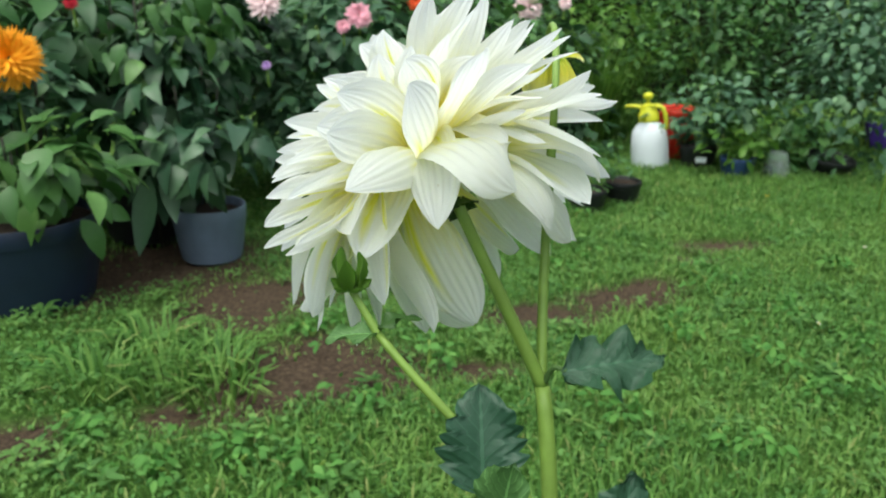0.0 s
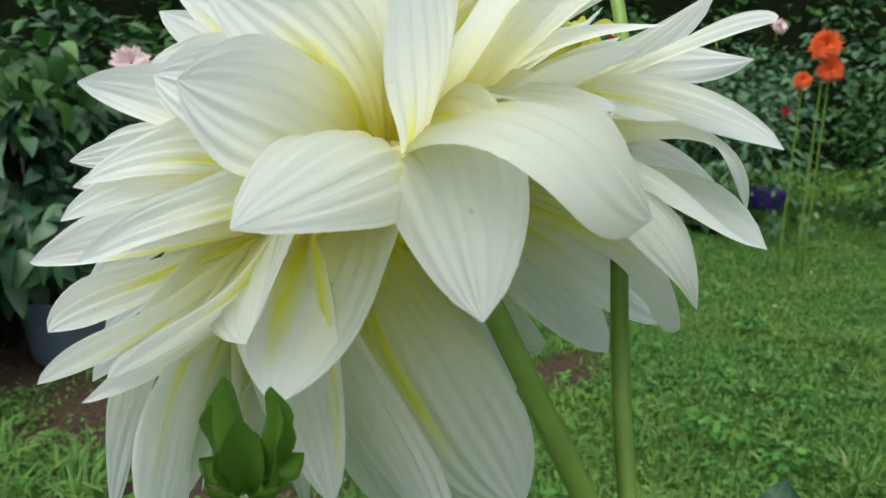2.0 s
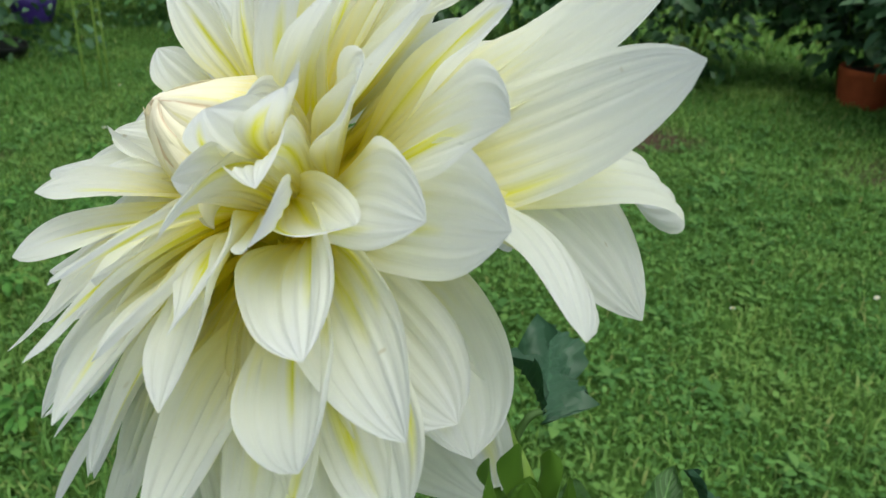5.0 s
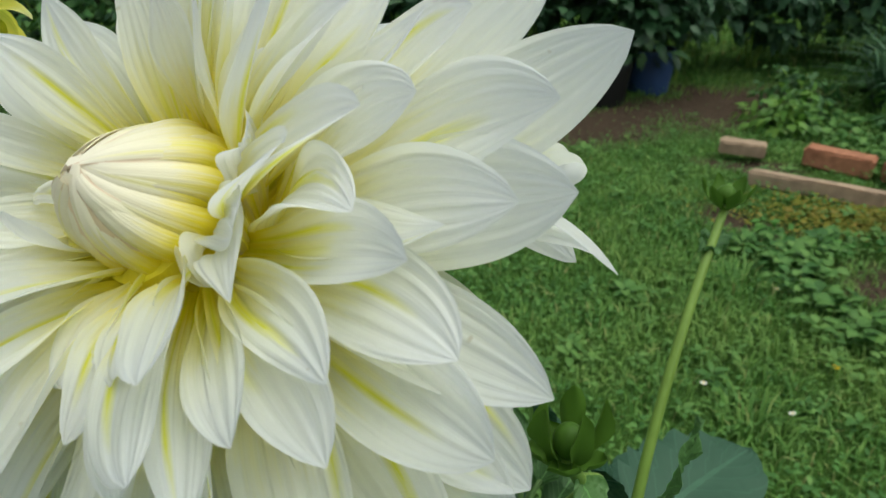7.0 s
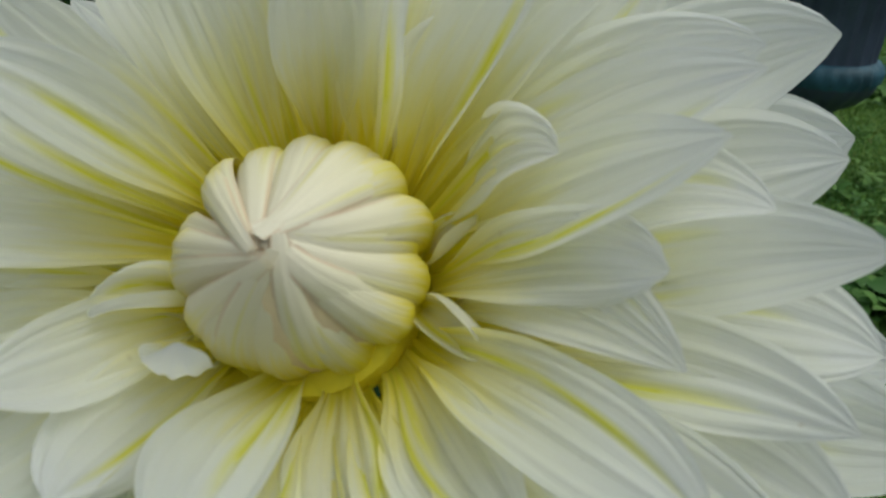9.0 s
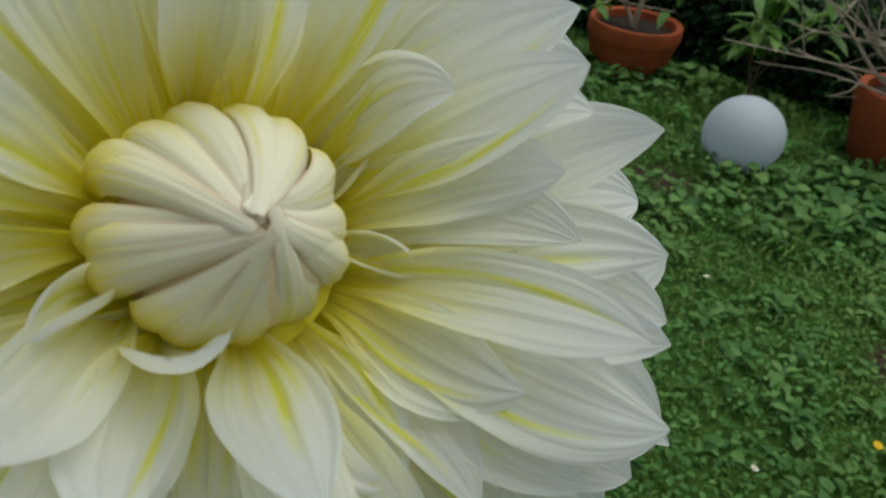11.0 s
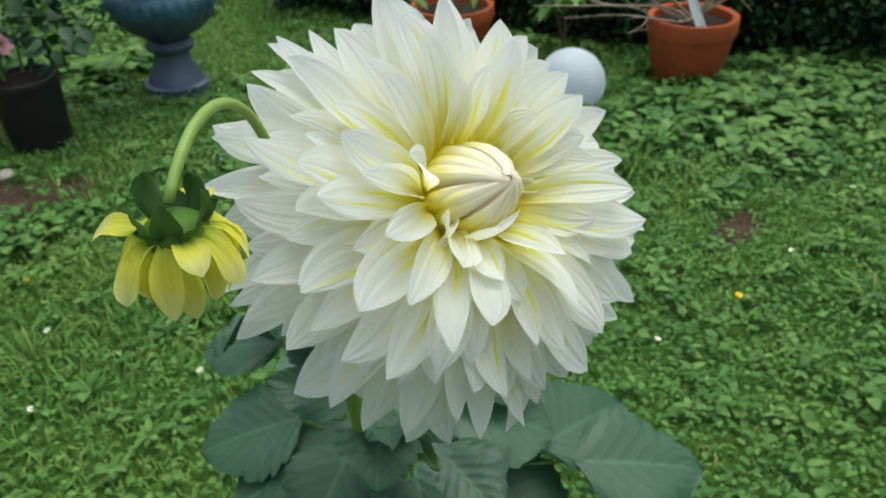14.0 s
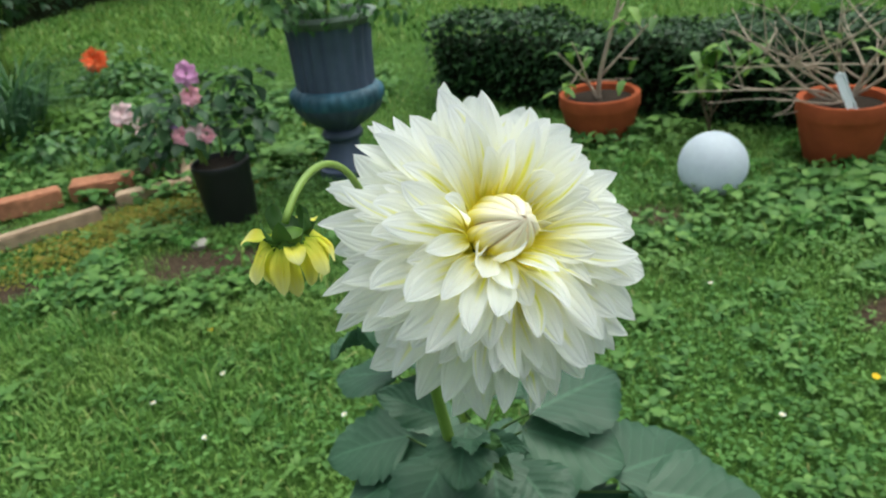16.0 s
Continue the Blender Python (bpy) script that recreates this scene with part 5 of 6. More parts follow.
pompon("dahlia_flower", (-1.150, 1.52, 0.662), 0.082, M_ORANGE, "orange dahlia flower with many narrow petals", (0.35, -0.9, 0.3), 190, 0.3, 0.17)
bush("dahlia_bush", (-0.42, 2.75), 0.36, 0.80, 1100, 0.085, G_BLUE, "blue-green dahlia bush at the edge of the lawn", seed=5)
bush("dahlia_bush", (-1.05, 2.75), 0.40, 0.95, 1100, 0.09, G_DARK, "dark green dahlia bush at the edge of the lawn", seed=6)
bush("dahlia_bush", (-1.8, 2.7), 0.45, 1.05, 1100, 0.09, G_MID, "green dahlia bush at the edge of the lawn", seed=7)
bush("dahlia_bush", (0.10, 3.25), 0.36, 0.78, 1100, 0.08, G_MID, "green dahlia bush at the edge of the lawn", seed=8)
bush("dahlia_bush", (-0.65, 3.55), 0.45, 1.0, 1100, 0.09, G_MID, "green dahlia bush at the edge of the lawn", seed=9)
bush("dahlia_bush", (0.45, 3.95), 0.40, 0.9, 900, 0.085, G_DARK, "dark green dahlia bush behind the lawn", seed=10)
bush("rose_bush", (1.75, 4.35), 0.62, 1.15, 2600, 0.06, G_MID, "broad green rose bush with small leaves", seed=11, lumps=14)
bush("rose_bush", (2.55, 3.95), 0.62, 1.2, 2600, 0.06, G_BLUE, "broad green rose bush with small leaves", seed=12, lumps=14)
bush("rose_bush", (3.25, 3.2), 0.60, 1.15, 2400, 0.06, G_MID, "broad green rose bush with small leaves", seed=13, lumps=14)
bush("rose_bush", (1.05, 4.7), 0.55, 1.0, 1600, 0.06, G_LIGHT, "light green bush behind the lawn", seed=14, lumps=12)
bush("shrub", (3.55, 2.3), 0.55, 1.05, 2000, 0.065, G_DARK, "dark green shrub at the side of the lawn", seed=15, lumps=12)
bush("shrub", (3.65, 1.4), 0.50, 0.95, 1800, 0.065, G_MID, "green shrub at the side of the lawn", seed=16, lumps=12)
bush("shrub", (3.75, 0.5), 0.50, 0.85, 1800, 0.065, G_DARK, "dark green shrub at the side of the lawn", seed=17, lumps=12)
tuft((0.92, 4.15), 260, 0.75, 0.12, G_LIGHT, "clump of tall bright green grass-like leaves", "grass_clump", 0.012)
for at_, r_, mat_, label_ in (((-0.320, 2.406, 0.760), 0.050, M_PINK, "pink dahlia flower above its bush"), ((-0.372, 2.347, 0.722), 0.028, M_PINK, "small pink dahlia flower above its bush"), ((-0.611, 2.154, 0.807), 0.060, M_PALEPINK, "pale pink dahlia flower above its bush"), ((0.366, 2.957, 0.789), 0.062, M_PALEPINK, "pale pink dahlia flower above its bush"), ((0.523, 2.937, 0.811), 0.030, M_PALEPINK, "pale pink dahlia flower above its bush"), ((-0.120, 2.672, 0.804), 0.035, M_SALMON, "orange-red dahlia flower above its bush"), ((-0.579, 1.997, 0.612), 0.016, M_LILAC, "lilac flower among green leaves"), ((-1.067, 1.731, 0.804), 0.022, M_RED, "small dark red dahlia bud"), 
                              ((1.55, 3.85, 0.98), 0.045, M_RED, "dark red rose on its bush"),
                              ((1.85, 3.8, 0.95), 0.045, M_RED, "dark red rose on its bush"), ((2.35, 3.4, 0.62), 0.03, M_RED, "dark red rose on its bush"), ((0.86, 3.6, 0.98), 0.05, M_SALMON, "orange-red dahlia flower above its bush"), ((1.08, 3.9, 1.05), 0.05, M_SALMON, "orange-red dahlia flower above its bush"),
                              ((-1.3, 2.3, 1.02), 0.04, M_SALMON, "orange-red dahlia flower above its bush"), ((-0.9, 2.4, 1.05), 0.035, M_SALMON, "orange-red dahlia flower above its bush"), ((2.2, 3.3, 1.05), 0.04, M_PALEPINK, "pale pink rose on its bush")):
    pompon("dahlia_flower" if "dahlia" in label_ else "rose" if "rose" in label_ else "lilac_flower", at_, r_, mat_, label_, (0.1, -0.9, 0.35), 40, 0.07)

# small pots by the rose bushes
pot("plant_pot", (0.60, 2.50), 0.085, 0.065, 0.10, 0.02, M_BLACK, "small black plastic pot on the lawn", group="small pots by the roses")
pot("plant_pot", (0.78, 2.66), 0.085, 0.065, 0.10, 0.02, M_BLACK, "small black plastic pot on the lawn", group="small pots by the roses")
bush("bedding_plant", (0.68, 2.60), 0.14, 0.17, 220, 0.035, G_MID, "small leafy bedding plant in black pots", seed=21, base=0.06, stems=2)
for at_, r_ in (((1.86, 2.42, 0.92), 0.062), ((1.89, 2.42, 0.83), 0.050), ((1.80, 2.45, 0.79), 0.035)):
    pompon("dahlia_flower", at_, r_, M_SALMON, "orange-red dahlia flower on a tall stalk", (-0.5, -0.8, 0.2), 60, at_[2] - 0.01, 0.3)
pompon("pink_flower", (0.52, 2.46, 0.17), 0.026, M_PINK, "small pink flower over a black pot", (0, -0.8, 0.5), 24, 0.08)
label_pot = pot("plant_pot", (1.33, 3.36), 0.095, 0.075, 0.13, 0.025, M_BLACK, "black plastic pot with a white label", group="small pots by the roses")
bm = bmesh.new()
bmesh.ops.create_cube(bm, size=1)
bmesh.ops.scale(bm, vec=(0.055, 0.004, 0.028), verts=bm.verts)
bmesh.ops.bevel(bm, geom=bm.edges[:], offset=0.001, segments=1, affect="EDGES")
bmesh.ops.translate(bm, vec=(-0.01, -0.088, 0.065), verts=bm.verts)
part("label", bm, M_LABEL, label_pot, "small white label", smooth=False)
bush("potted_shrub", (1.36, 3.40), 0.22, 0.34, 420, 0.065, G_BLUE, "green shrub growing in a black pot", seed=22, base=0.08, stems=3)
pot("plant_pot", (1.48, 3.20), 0.085, 0.065, 0.10, 0.02, M_BLUEPOT, "small blue plastic pot on the lawn", group="small pots by the roses")
bush("potted_shrub", (1.49, 3.22), 0.15, 0.26, 160, 0.07, G_LIGHT, "light green seedling in a small blue pot", seed=23, base=0.06, stems=2)
pot("bowl", (2.0, 3.33), 0.125, 0.09, 0.085, 0.02, M_BLACK, "shallow black plastic bowl on the lawn", soil=False, lean=(8, 4))
pot("bowl", (2.66, 4.0), 0.13, 0.09, 0.14, 0.025, M_PURPLE, "purple plastic bowl under a rose bush", soil=False, lean=(0, 6))
bush("potted_shrub", (1.80, 3.42), 0.20, 0.32, 220, 0.075, G_MID, "low green plant beside the bowl", seed=24, stems=3)
m, _, _, bb = material("clear_plastic", 0.15, 0.5)
bb.inputs["Transmission Weight"].default_value, bb.inputs["IOR"].default_value, bb.inputs["Base Color"].default_value = 0.85, 1.2, (0.8, 0.9, 0.88, 1)
cup = thing("plastic_cup", (1.68, 3.20, -0.006), "clear plastic cup standing upside down on the lawn", "cup")
part("body", lathe([(0.062, 0.0), (0.066, 0.002), (0.058, 0.06), (0.046, 0.12), (0.042, 0.128), (0.0, 0.13)], 28), m, cup)

# sprayer and red bucket
M_MILKY = simple("milky_plastic", (0.74, 0.78, 0.84), 0.35, 0.45, 0.06, 10, 0.03)
M_LIME = simple("lime_plastic", (0.62, 0.62, 0.04), 0.35, 0.45, 0.08, 10, 0)
M_REDPLASTIC = simple("red_plastic", (0.62, 0.035, 0.02), 0.4, 0.45, 0.1, 10, 0)
sprayer = thing("pressure_sprayer", (1.10, 3.40, -0.004), "white plastic pressure sprayer with a yellow-green pump head on the lawn", "sprayer")
sprayer.rotation_euler = (radians(-2), radians(7), radians(150))
part("bottle", lathe([(0.080, 0.0), (0.094, 0.008), (0.098, 0.03), (0.097, 0.12), (0.088, 0.18), (0.068, 0.215), (0.046, 0.232), (0.042, 0.24)], 32), M_MILKY, sprayer)
part("collar", lathe([(0.047, 0.236), (0.052, 0.24), (0.052, 0.275), (0.045, 0.285), (0.040, 0.32), (0.016, 0.328)], 24, 12, 0.0015, 0.238, 0.28), M_LIME, sprayer, "yellow-green screw collar")
part("pump_rod", lathe([(0.008, 0.32), (0.008, 0.352), (0.012, 0.354)], 12), M_LIME, sprayer)
part("pump_knob", lathe([(0.0, 0.350), (0.022, 0.352), (0.027, 0.362), (0.025, 0.374), (0.014, 0.382), (0.0, 0.383)], 20), M_LIME, sprayer, "round yellow-green pump knob")
v_, f_ = tube(bezier((0.03, 0, 0.305), (0.06, 0, 0.315), (0.10, 0, 0.32), (0.125, 0, 0.315), 8), np.linspace(0.012, 0.007, 8), 10)
piece("nozzle", mesh_from("nozzle", v_, f_), M_LIME, sprayer)
v_, f_ = tube(bezier((-0.03, 0, 0.31), (-0.08, 0, 0.325), (-0.095, 0, 0.27), (-0.088, 0, 0.19), 10), np.linspace(0.013, 0.010, 10), 10)
piece("handle", mesh_from("handle", v_, f_), M_LIME, sprayer, "yellow-green grip")
bucket = thing("bucket", (1.26, 3.62, -0.004), "red plastic bucket behind the sprayer", "bucket")
part("body", lathe([(0.10, 0.0), (0.105, 0.01), (0.135, 0.26), (0.131, 0.26), (0.10, 0.015), (0.0, 0.012)], 32), M_REDPLASTIC, bucket)
part("rim", lathe([(0.133, 0.25), (0.146, 0.252), (0.148, 0.27), (0.140, 0.276), (0.130, 0.27)], 32), M_REDPLASTIC, bucket)
v_, f_ = tube(bezier((-0.14, 0, 0.262), (-0.12, -0.10, 0.30), (0.12, -0.10, 0.30), (0.14, 0, 0.262), 14), [0.005] * 14, 8)
piece("handle", mesh_from("handle", v_, f_), M_REDPLASTIC, bucket)

# east side: border with pots, brick and timber edging
for k, (px_, py_, r_, h_, g_) in enumerate(((3.30, -0.62, 0.16, 0.2, M_NAVY), (3.28, -1.12, 0.15, 0.2, M_BLACK), (3.48, -1.42, 0.13, 0.22, M_BLUEPOT), (3.62, -0.30, 0.13, 0.17, M_TERRA))):
    kind_ = {M_NAVY: "navy plastic", M_BLACK: "black plastic", M_BLUEPOT: "blue plastic", M_TERRA: "terracotta"}[g_]
    pot("plant_pot", (px_, py_), r_, r_ * 0.8, h_, 0.03, g_, kind_ + " pot standing on the dark soil of the border")
for k, (px_, py_) in enumerate(((3.42, -0.72), (3.45, -1.22), (3.68, -1.62), (3.85, -0.2), (4.0, -2.2), (4.1, -1.0), (4.4, -2.9), (4.7, -1.9), (3.9, -2.85), (4.5, -3.9))):
    bush("border_plant", (px_, py_), 0.36, 0.72, 1100, 0.085, G_DARK if k % 2 else G_BLUE, "dense dark green plant in the border", seed=30 + k, base=0.12)
for k, (px_, py_) in enumerate(((3.0, -1.95), (2.75, -1.75), (3.3, -2.5), (2.9, -2.5), (2.5, -2.2))):
    bush("weed", (px_, py_), 0.16, 0.14, 260, 0.05, G_LIGHT if k % 2 else G_MID, "low green weeds on the soil of the border", seed=40 + k, stems=1)
M_BRICK = simple("red_brick", (0.38, 0.17, 0.10), 0.9, 0.15, 0.35, 40, 0.5)
M_PLANK = simple("weathered_wood", (0.36, 0.26, 0.18), 0.85, 0.2, 0.35, 25, 0.4)


def slab(name, centre, size, rz, mat, label, category, lean=(0, 0), group=""):
    bm = bmesh.new()
    bmesh.ops.create_cube(bm, size=1)
    bmesh.ops.scale(bm, vec=size, verts=bm.verts)
    bmesh.ops.subdivide_edges(bm, edges=[e for e in bm.edges if abs(e.verts[0].co.x - e.verts[1].co.x) > size[0] * 0.5], cuts=5)
    bmesh.ops.bevel(bm, geom=[e for e in bm.edges if len(e.link_faces) == 2 and e.calc_face_angle() > 0.5], offset=0.006, segments=2, affect="EDGES")
    r_ = np.random.RandomState(int(abs(centre[0] * 999 + centre[1] * 77)) % 9999)
    for vert in bm.verts:
        vert.co += Vector(r_.uniform(-0.0018, 0.0018, 3))
    ob = part(name, bm, mat)
    ob.matrix_world = pose(centre[0], centre[1], centre[2], lean[0], lean[1], rz)
    return tagged(ob, label, category, group)


def laid(name, a, b, deep, tall, z, mat, label, group=""):
    (ax_, ay_), (bx_, by_) = a, b
    slab(name, ((ax_ + bx_) / 2, (ay_ + by_) / 2, z), (math.hypot(bx_ - ax_, by_ - ay_), deep, tall), math.degrees(math.atan2(by_ - ay_, bx_ - ax_)), mat, label, name, (rs.uniform(-6, 6), rs.uniform(-2, 2)), group)


for a, b in (((2.27, -1.60), (2.12, -1.765)), ((2.09, -1.79), (1.89, -1.905))):
    laid("brick", a, b, 0.085, 0.066, 0.040, M_BRICK, "long red-brown brick lying in the lawn's edging", "bricks of the edging")
for a, b in (((2.44, -1.36), (2.36, -1.50)), ((2.10, -1.32), (1.81, -1.61)), ((1.84, -1.73), (1.63, -1.90)), ((1.97, -2.03), (1.77, -2.08)), ((1.745, -2.06), (1.655, -1.945))):
    laid("plank", a, b, 0.060, 0.050, 0.032, M_PLANK, "weathered wooden board beside the brick edging", "boards of the edging")
bm = bmesh.new()
bmesh.ops.create_icosphere(bm, subdivisions=3, radius=0.028)
for vert in bm.verts:
    vert.co *= 1 + 0.16 * math.sin(vert.co.x * 130 + 1) * math.cos(vert.co.y * 110) + 0.1 * math.sin(vert.co.z * 190)
    vert.co.z *= 0.7
stone = part("stone", bm, simple("pale_stone", (0.42, 0.38, 0.36), 0.9, 0.2, 0.3, 60, 0.4))
stone.matrix_world = pose(1.325, -1.46, 0.006, 0, 0, 30)
tagged(stone, "pale grey stone lying on bare soil in the lawn", "stone")
M_MOSS = leafy("yellow_moss", [(0.0, (0.12, 0.15, 0.02)), (0.6, (0.26, 0.24, 0.04)), (1.0, (0.36, 0.27, 0.08))], 0.2, 0.8, 0.1, vein=False)
r_ = np.random.RandomState(50)
n = 5000
c_ = np.array((1.665, -1.60))
t_ = r_.normal(size=n) * 0.20
s_ = r_.normal(size=n) * 0.085
x, y = c_[0] + t_ * 0.45 + s_ * 0.89, c_[1] + t_ * 0.89 - s_ * 0.45
a = r_.uniform(0, 6.283, n)
v, q = leaflets(np.c_[x, y, relief(x, y) + r_.uniform(0.0, 0.03, n)], np.c_[np.cos(a), np.sin(a), r_.uniform(-0.1, 0.5, n)], np.c_[r_.uniform(-0.3, 0.3, (n, 2)), np.ones(n)], r_.uniform(0.010, 0.024, n), r_.uniform(0.006, 0.012, n))
tagged(piece("moss", fast_mesh("moss", v, q), M_MOSS), "yellow-green moss along the edging", "moss", kind="stuff")

# broad-leaved weeds standing a little above the grass
for k, (px_, py_) in enumerate(((0.387, 0.832), (0.594, 0.757), (0.87, 0.987), (0.631, 1.27), (0.997, 1.432), (1.111, 1.224), (-0.218, 0.659), (-0.488, 0.651), (-0.71, 0.795), (-0.368, 0.672), (-0.908, 1.054), (0.84, 1.685), (1.31, 1.811), (1.514, -1.414), (1.364, -1.443), (1.515, -1.25), (1.656, -1.171), (1.107, -1.35), (-0.476, -2.277), (-0.614, -2.073), (-0.353, -2.051), (-0.638, -2.441), (-0.198, -1.914), (0.014, -2.102), (-0.433, -1.616), (0.396, 1.816), (0.521, 2.383), (-0.16, 0.902), (-0.312, 1.231), (0.777, 1.149), (-0.018, 1.118))):
    bush("weed", (px_, py_), 0.055 + 0.02 * (k % 3), 0.05, 46, 0.026, G_WEED, "low broad-leaved weed growing in the lawn", seed=200 + k, stems=1, lift=0.004, lumps=5)

# south side: pink plant, urn, globe, terracotta pots, hedge
pot("plant_pot", (1.325, -1.675), 0.096, 0.080, 0.215, 0.022, M_BLACK, "black plastic pot on the lawn holding a pink-flowered plant")
bush("flowering_plant", (1.36, -1.70), 0.15, 0.36, 300, 0.055, G_DARK, "dark-leaved plant with pink flowers in a black pot", seed=60, base=0.14, stems=4)
for at_, r_, mat_ in (((1.33, -1.63, 0.505), 0.042, M_LILACPINK), ((1.335, -1.63, 0.435), 0.034, M_PINK), ((1.37, -1.58, 0.322), 0.032, M_PINK), ((1.33, -1.60, 0.330), 0.034, M_PALEPINK), ((1.30, -1.61, 0.315), 0.028, M_PINK), ((1.40, -1.59, 0.36), 0.018, M_LILAC), ((1.83, -1.88, 0.31), 0.046, M_PALEPINK), ((1.86, -1.90, 0.285), 0.034, M_PINK)):
    pompon("pink_flower", at_, r_, mat_, "pink flower on the plant in a black pot", (-0.4, 0.8, 0.35), 16, 0.05, 0.8)
bush("bedding_plant", (1.87, -2.02), 0.12, 0.26, 150, 0.045, G_MID, "leafy stems with pale pink flowers beside the pot", seed=64, base=0.05, stems=4)
bush("bedding_plant", (1.95, -2.15), 0.20, 0.22, 340, 0.05, G_MID, "low green plant beyond the brick edging", seed=61, stems=2)
pompon("pink_flower", (1.90, -2.06, 0.20), 0.05, M_PALEPINK, "pale pink flower on a low plant", (-0.4, 0.8, 0.35), 30, 0.1)
pompon("orange_flower", (3.1, -3.25, 0.22), 0.075, M_SALMON, "orange-red flower on a low plant", (-0.4, 0.8, 0.5), 40, 0.15)
bush("bedding_plant", (3.1, -3.3), 0.3, 0.22, 340, 0.06, G_MID, "low green plant with an orange-red flower", seed=62, stems=2)

M_IRON = simple("dark_blue_iron", (0.075, 0.10, 0.16), 0.5, 0.45, 0.35, 9, 0.25, 0.2)
M_PATINA = simple("turquoise_patina", (0.045, 0.13, 0.19), 0.5, 0.45, 0.85, 9, 0.3)
M_URNRIM = simple("grey_green_rim", (0.16, 0.20, 0.17), 0.7, 0.3, 0.35, 20, 0.3)
urn = thing("garden_urn", (1.075, -2.09, -0.006), "dark blue fluted garden urn with turquoise patina on the lawn", "urn")
urn.rotation_euler, urn.scale = (radians(1), radians(-2), 0.3), (0.96, 0.96, 1.13)
part("foot", lathe([(0.105, 0.0), (0.108, 0.03), (0.095, 0.036), (0.085, 0.06), (0.062, 0.09), (0.058, 0.125)], 32), M_IRON, urn)
part("knop", lathe([(0.056, 0.120), (0.075, 0.128), (0.080, 0.142), (0.072, 0.156), (0.062, 0.162)], 32), M_IRON, urn)
part("bowl", lathe([(0.060, 0.158), (0.080, 0.172), (0.125, 0.195), (0.158, 0.225), (0.166, 0.245)], 84, 21, 0.004, 0.17, 0.24), M_IRON, urn)
part("bulge", lathe([(0.165, 0.243), (0.172, 0.256), (0.173, 0.276), (0.166, 0.290), (0.150, 0.300)], 112, 28, 0.0045, 0.244, 0.298), M_PATINA, urn, "band with turquoise patina")
part("body", lathe([(0.146, 0.297), (0.143, 0.33), (0.145, 0.39), (0.150, 0.46), (0.158, 0.49)], 120, 20, 0.0055, 0.30, 0.485), M_IRON, urn, "fluted body")
part("rim", lathe([(0.156, 0.485), (0.172, 0.495), (0.184, 0.510), (0.180, 0.522), (0.160, 0.520), (0.150, 0.490), (0.0, 0.485)], 48), M_URNRIM, urn, "grey-green flared rim")
bush("trailing_plant", (1.06, -2.08), 0.26, 0.20, 520, 0.045, G_MID, "green trailing plant spilling over the urn's rim", seed=63, base=0.0, lift=0.545, stems=3, droop=0.7)
for at_ in ((0.95, -1.92, 0.67), (1.22, -1.92, 0.69), (1.06, -1.90, 0.73)):
    pompon("violet_flower", at_, 0.018, M_LILAC, "small violet flower over the urn", (-0.4, 0.8, 0.35), 14, 0.06)

M_GLOBE = leafy("white_globe_glass", [(0.0, (0.84, 0.90, 1.0)), (1.0, (0.84, 0.90, 1.0))], 0.5, 0.4, 0.3, vein=False)
globe = thing("globe_lamp", (-0.215, -1.955, -0.012), "white garden globe lamp sunk in the lawn", "garden lamp")
part("globe", lathe([(0.0, -0.015), (0.04, -0.010)] + [(0.104 * math.cos(a_), 0.084 + 0.104 * math.sin(a_)) for a_ in np.radians(np.linspace(-62, 88, 22))] + [(0.0, 0.188)], 40), M_GLOBE, globe)
part("socket", lathe([(0.045, -0.02), (0.047, -0.012), (0.047, 0.0), (0.040, 0.004)], 24), M_BLACK, globe)

pot("plant_pot", (0.175, -2.46), 0.150, 0.110, 0.175, 0.046, M_TERRA, "terracotta pot with bare branches standing before the hedge", wall=0.012, group="terracotta pots")
pot("plant_pot", (-0.605, -2.20), 0.141, 0.100, 0.210, 0.050, M_TERRA, "terracotta pot with a twiggy plant and white tag", wall=0.012, group="terracotta pots")
M_BRANCH = simple("pale_branch", (0.42, 0.34, 0.27), 0.8, 0.2, 0.3, 50, 0.3)


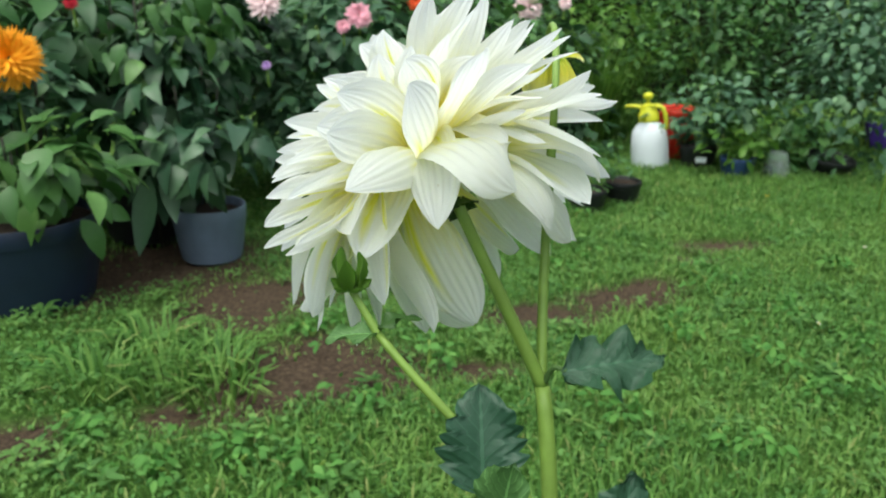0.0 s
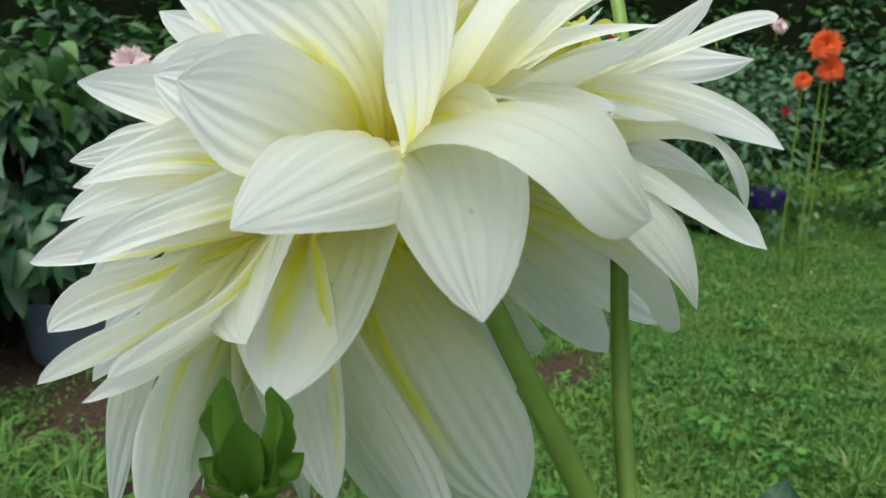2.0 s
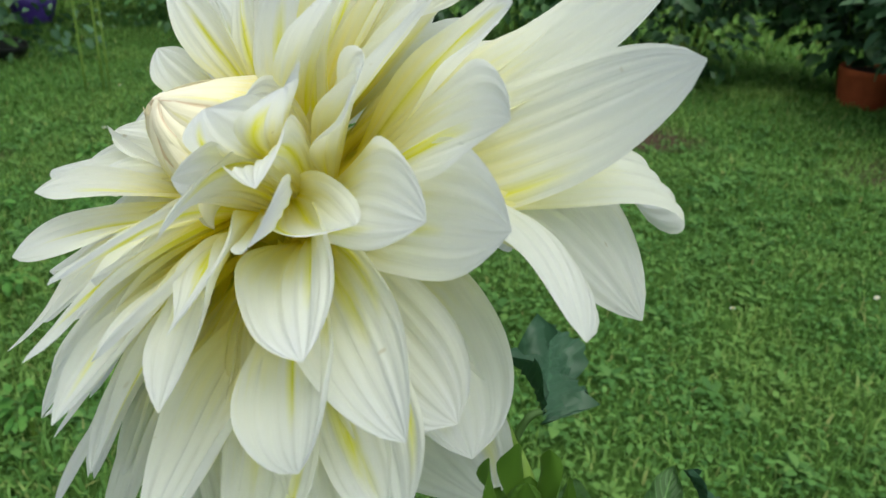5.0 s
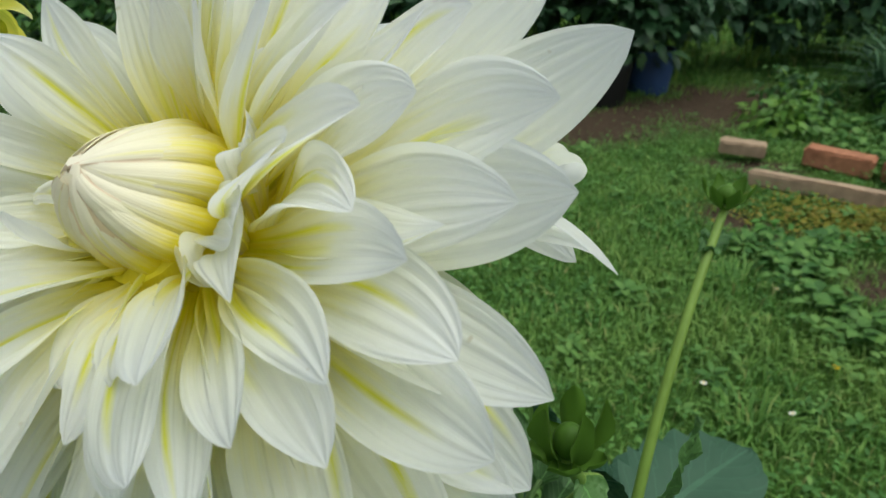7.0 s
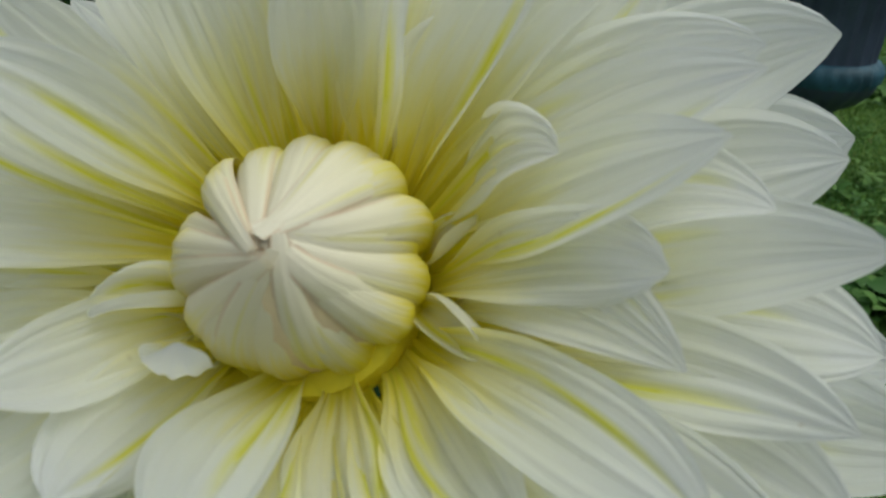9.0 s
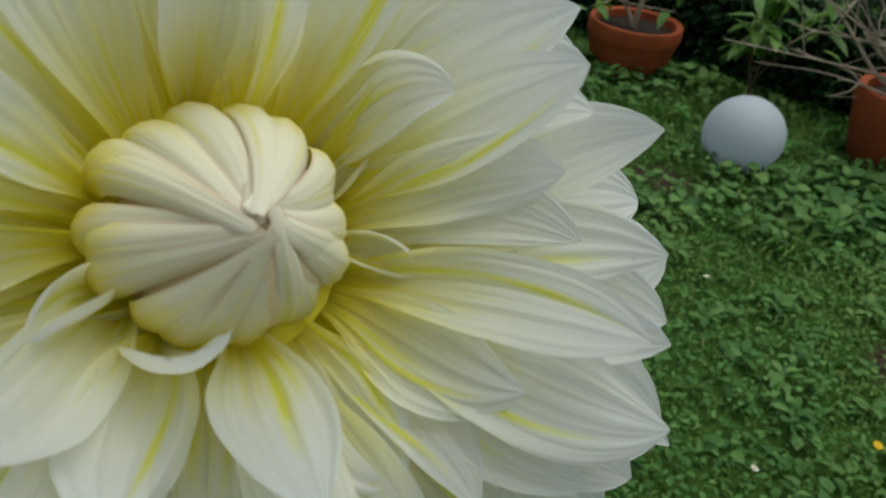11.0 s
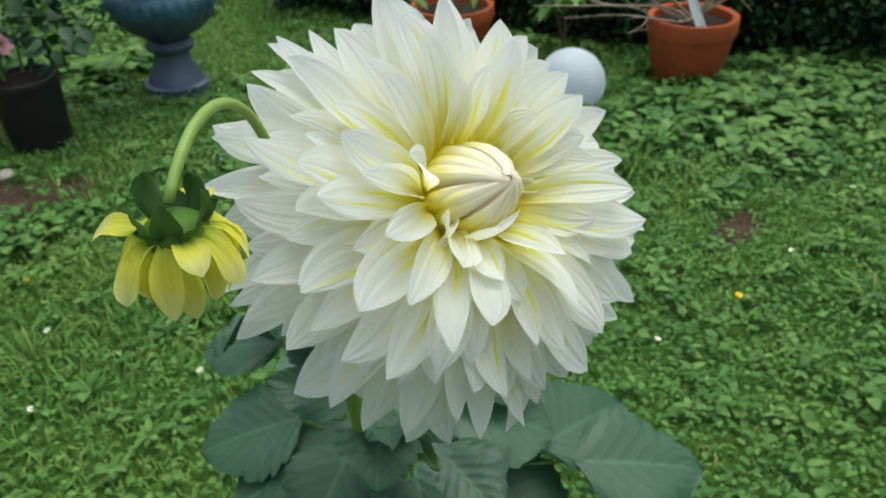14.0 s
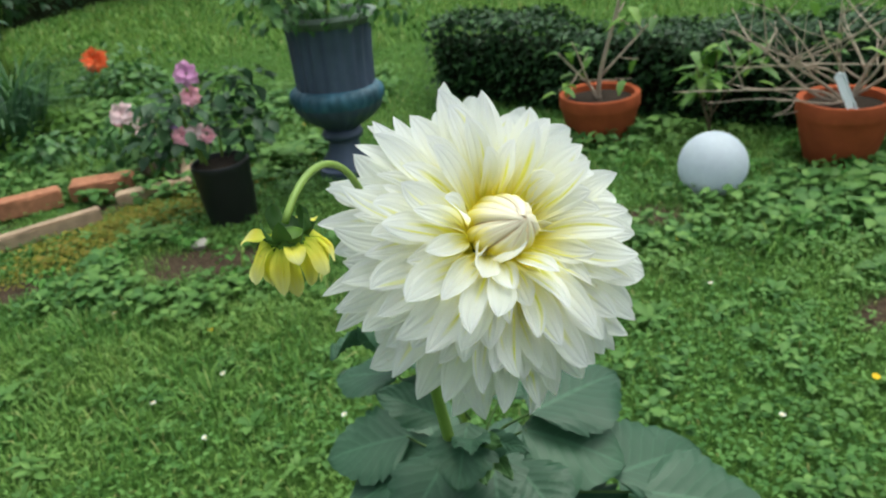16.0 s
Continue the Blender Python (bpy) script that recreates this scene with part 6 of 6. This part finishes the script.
def twigs(name, place, lift, rows, mat, label, leaves=0, seed=0, spread=0.2, forks=2):
    """A small woody plant: rows of a start, an end and a radius, with forks and a few leaves."""
    r_ = np.random.RandomState(seed)
    t = thing(name, (*place, lift), label, "plant")
    ends = []
    for a_, b_, rad in rows:
        a_, b_ = np.array(a_, float), np.array(b_, float)
        bend = r_.normal(size=3) * np.linalg.norm(b_ - a_) * 0.14
        line = bezier(a_, a_ * 0.65 + b_ * 0.35 + bend, a_ * 0.3 + b_ * 0.7 - bend * 0.5, b_, 12)
        v, f = tube(line, np.linspace(rad, rad * 0.5, 12), 7)
        piece("branch", mesh_from("branch", v, f), mat, t)
        for k in range(forks):
            s = line[r_.randint(4, 11)]
            e = s + r_.normal(size=3) * np.array((1, 1, 0.7)) * spread * 0.5 + np.array((0, 0, spread * 0.25))
            v, f = tube(bezier(s, s * 0.6 + e * 0.4 + r_.normal(size=3) * 0.012, s * 0.3 + e * 0.7, e, 8), np.linspace(rad * 0.5, rad * 0.25, 8), 6)
            piece("twig", mesh_from("twig", v, f), mat, t)
            ends.append(e)
        ends.append(b_)
    if leaves:
        at_ = np.array([ends[r_.randint(len(ends))] for _ in range(leaves)]) + r_.normal(size=(leaves, 3)) * 0.014
        d_ = r_.normal(size=(leaves, 3)) * np.array((1, 1, 0.5))
        v, q = leaflets(at_, d_, np.tile((0, 0, 1.0), (leaves, 1)), r_.uniform(0.055, 0.10, leaves), r_.uniform(0.028, 0.042, leaves), 0.3, 0.4)
        piece("leaves", fast_mesh("leaves", v, q), G_LIGHT, t)
    return t


twigs("young_tree", (0.175, -2.46), 0.13, (((0, 0, 0), (-0.08, 0.02, 0.42), 0.010), ((0, 0, 0.02), (0.14, 0.05, 0.20), 0.006), ((0, 0.01, 0.01), (0.09, 0.06, 0.24), 0.005), ((-0.01, 0, 0.10), (-0.20, -0.02, 0.30), 0.005)), M_BRANCH, "young tree with pale bare branches in a terracotta pot", 22, 70, 0.18)
twigs("twiggy_shrub", (-0.60, -2.19), 0.17, (((0, 0, 0), (-0.10, 0.03, 0.24), 0.008), ((0, 0, 0.02), (0.18, 0.04, 0.17), 0.006), ((0.01, 0, 0.02), (0.30, -0.03, 0.22), 0.006), ((0, 0, 0.02), (-0.26, 0.02, 0.22), 0.006), ((0.0, 0.0, 0.05), (0.10, 0.05, 0.28), 0.005), ((-0.02, 0, 0.04), (-0.14, 0.08, 0.26), 0.005), ((0.02, 0.02, 0.03), (0.32, 0.06, 0.10), 0.005), ((0.0, 0.02, 0.03), (0.2, 0.08, 0.05), 0.004), ((0.0, 0.0, 0.06), (0.34, 0.02, 0.26), 0.004), ((0.02, 0.0, 0.10), (0.26, 0.10, 0.18), 0.003), ((0.05, 0.0, 0.12), (0.36, 0.05, 0.16), 0.003), ((-0.05, 0.02, 0.10), (-0.30, 0.06, 0.28), 0.004), ((0.02, 0.0, 0.08), (0.04, 0.04, 0.32), 0.003), ((0.08, 0.0, 0.12), (0.22, -0.02, 0.32), 0.003)), M_BRANCH, "bare twiggy shrub spreading from a terracotta pot", 14, 71, 0.26, 4)
twigs("seedling", (-0.215, -2.32), 0.0, (((0, 0, -0.02), (-0.01, 0.02, 0.34), 0.004), ((0, 0, 0.05), (0.05, 0.02, 0.22), 0.003), ((0, 0, 0.10), (-0.10, 0.02, 0.30), 0.003), ((0, 0, 0.05), (0.06, 0.03, 0.33), 0.003)), M_TWIG, "upright seedling with yellow-green leaves before the hedge", 60, 72, 0.08)
tag_ = slab("plant_tag", (-0.585, -2.08, 0.245), (0.13, 0.028, 0.003), 0, M_LABEL, "white plastic plant tag stuck in a terracotta pot", "plant tag")
tag_.matrix_world = look((-0.585, -2.09, 0.245), (-0.585, -1.6, 0.40)) @ pose(0, 0, 0, 0, 0, 68)

M_BARREL = simple("blue_barrel_plastic", (0.02, 0.10, 0.26), 0.45, 0.4, 0.15, 8, 0.05)
barrel = thing("water_barrel", (-1.66, -2.50, -0.004), "blue plastic water barrel standing by the hedge", "barrel")
part("body", lathe([(0.24, 0.0), (0.25, 0.015), (0.262, 0.2), (0.266, 0.22), (0.266, 0.24), (0.264, 0.26), (0.268, 0.5), (0.262, 0.52), (0.25, 0.78), (0.235, 0.80), (0.0, 0.81)], 40), M_BARREL, barrel)
part("hoop", lathe([(0.262, 0.21), (0.274, 0.22), (0.274, 0.24), (0.262, 0.25)], 40), M_BARREL, barrel)


def hedge(name, a, b, depth, height, count, size, mat, label, seed):
    r_ = np.random.RandomState(seed)
    a, b = np.array(a, float), np.array(b, float)
    run_ = b - a
    L = np.linalg.norm(run_)
    nrm = np.array((-run_[1], run_[0])) / L
    t = thing(name, (*((a + b) / 2), 0), label, "hedge")
    u, w, h = r_.rand(count), r_.uniform(-0.5, 0.5, count), r_.rand(count) ** 0.8
    face = r_.rand(count)
    w = np.where(face < 0.6, np.where(w > 0, 0.5, -0.5) + r_.normal(size=count) * 0.07, w)
    h = np.where(face > 0.75, 1.0, h)
    wob = 1 + 0.10 * np.sin(u * L * 5.2) + 0.06 * np.sin(u * L * 13.1 + 1)
    p = np.c_[(a - (a + b) / 2)[0] + run_[0] * u + nrm[0] * w * depth, (a - (a + b) / 2)[1] + run_[1] * u + nrm[1] * w * depth, h * height * wob + 0.01 + r_.normal(size=count) * 0.012]
    d = np.c_[nrm[0] * np.sign(w) + r_.normal(size=count) * 0.6, nrm[1] * np.sign(w) + r_.normal(size=count) * 0.6, r_.uniform(-0.6, 0.4, count)]
    up = np.c_[r_.normal(size=(count, 2)) * 0.5, np.ones(count)]
    S = size * r_.uniform(0.6, 1.3, count)
    v, q = leaflets(p, d, up, S, S * 0.6, 0.3, 0.3)
    piece("foliage", fast_mesh("foliage", v, q), mat, t)
    # added solid box, coloured dark to stand for the shade deep between the leaves
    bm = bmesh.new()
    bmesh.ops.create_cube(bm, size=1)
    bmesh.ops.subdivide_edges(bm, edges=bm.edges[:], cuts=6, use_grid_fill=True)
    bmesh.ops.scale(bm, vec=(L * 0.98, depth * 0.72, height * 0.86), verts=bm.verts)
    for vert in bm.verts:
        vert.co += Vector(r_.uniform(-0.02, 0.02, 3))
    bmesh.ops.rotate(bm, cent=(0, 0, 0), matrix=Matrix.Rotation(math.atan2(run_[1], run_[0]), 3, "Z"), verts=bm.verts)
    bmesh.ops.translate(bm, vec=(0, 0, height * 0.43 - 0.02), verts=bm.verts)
    part("hedge_shade_core", bm, M_HEDGESHADE, t)
    return t


# near-black: the shade in the hedges' gaps, put into the filler box's colour
M_HEDGESHADE = simple("hedge_inner_shade", (0.016, 0.022, 0.010), 0.95, 0.05, 0.6, 60, 0.8)
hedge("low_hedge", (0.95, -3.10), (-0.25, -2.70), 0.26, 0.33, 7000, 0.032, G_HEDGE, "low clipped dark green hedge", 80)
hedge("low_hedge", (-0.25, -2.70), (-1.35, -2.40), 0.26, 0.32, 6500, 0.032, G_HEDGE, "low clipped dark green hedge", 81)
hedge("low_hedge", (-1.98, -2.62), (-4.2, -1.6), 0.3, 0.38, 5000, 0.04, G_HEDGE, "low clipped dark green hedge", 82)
tuft((2.95, -2.40), 160, 0.42, 0.10, G_BLUE, "clump of tall sword-shaped green leaves", "leaf_clump", 0.016)
tuft((3.10, -2.62), 160, 0.5, 0.10, G_MID, "clump of tall sword-shaped green leaves", "leaf_clump", 0.016)
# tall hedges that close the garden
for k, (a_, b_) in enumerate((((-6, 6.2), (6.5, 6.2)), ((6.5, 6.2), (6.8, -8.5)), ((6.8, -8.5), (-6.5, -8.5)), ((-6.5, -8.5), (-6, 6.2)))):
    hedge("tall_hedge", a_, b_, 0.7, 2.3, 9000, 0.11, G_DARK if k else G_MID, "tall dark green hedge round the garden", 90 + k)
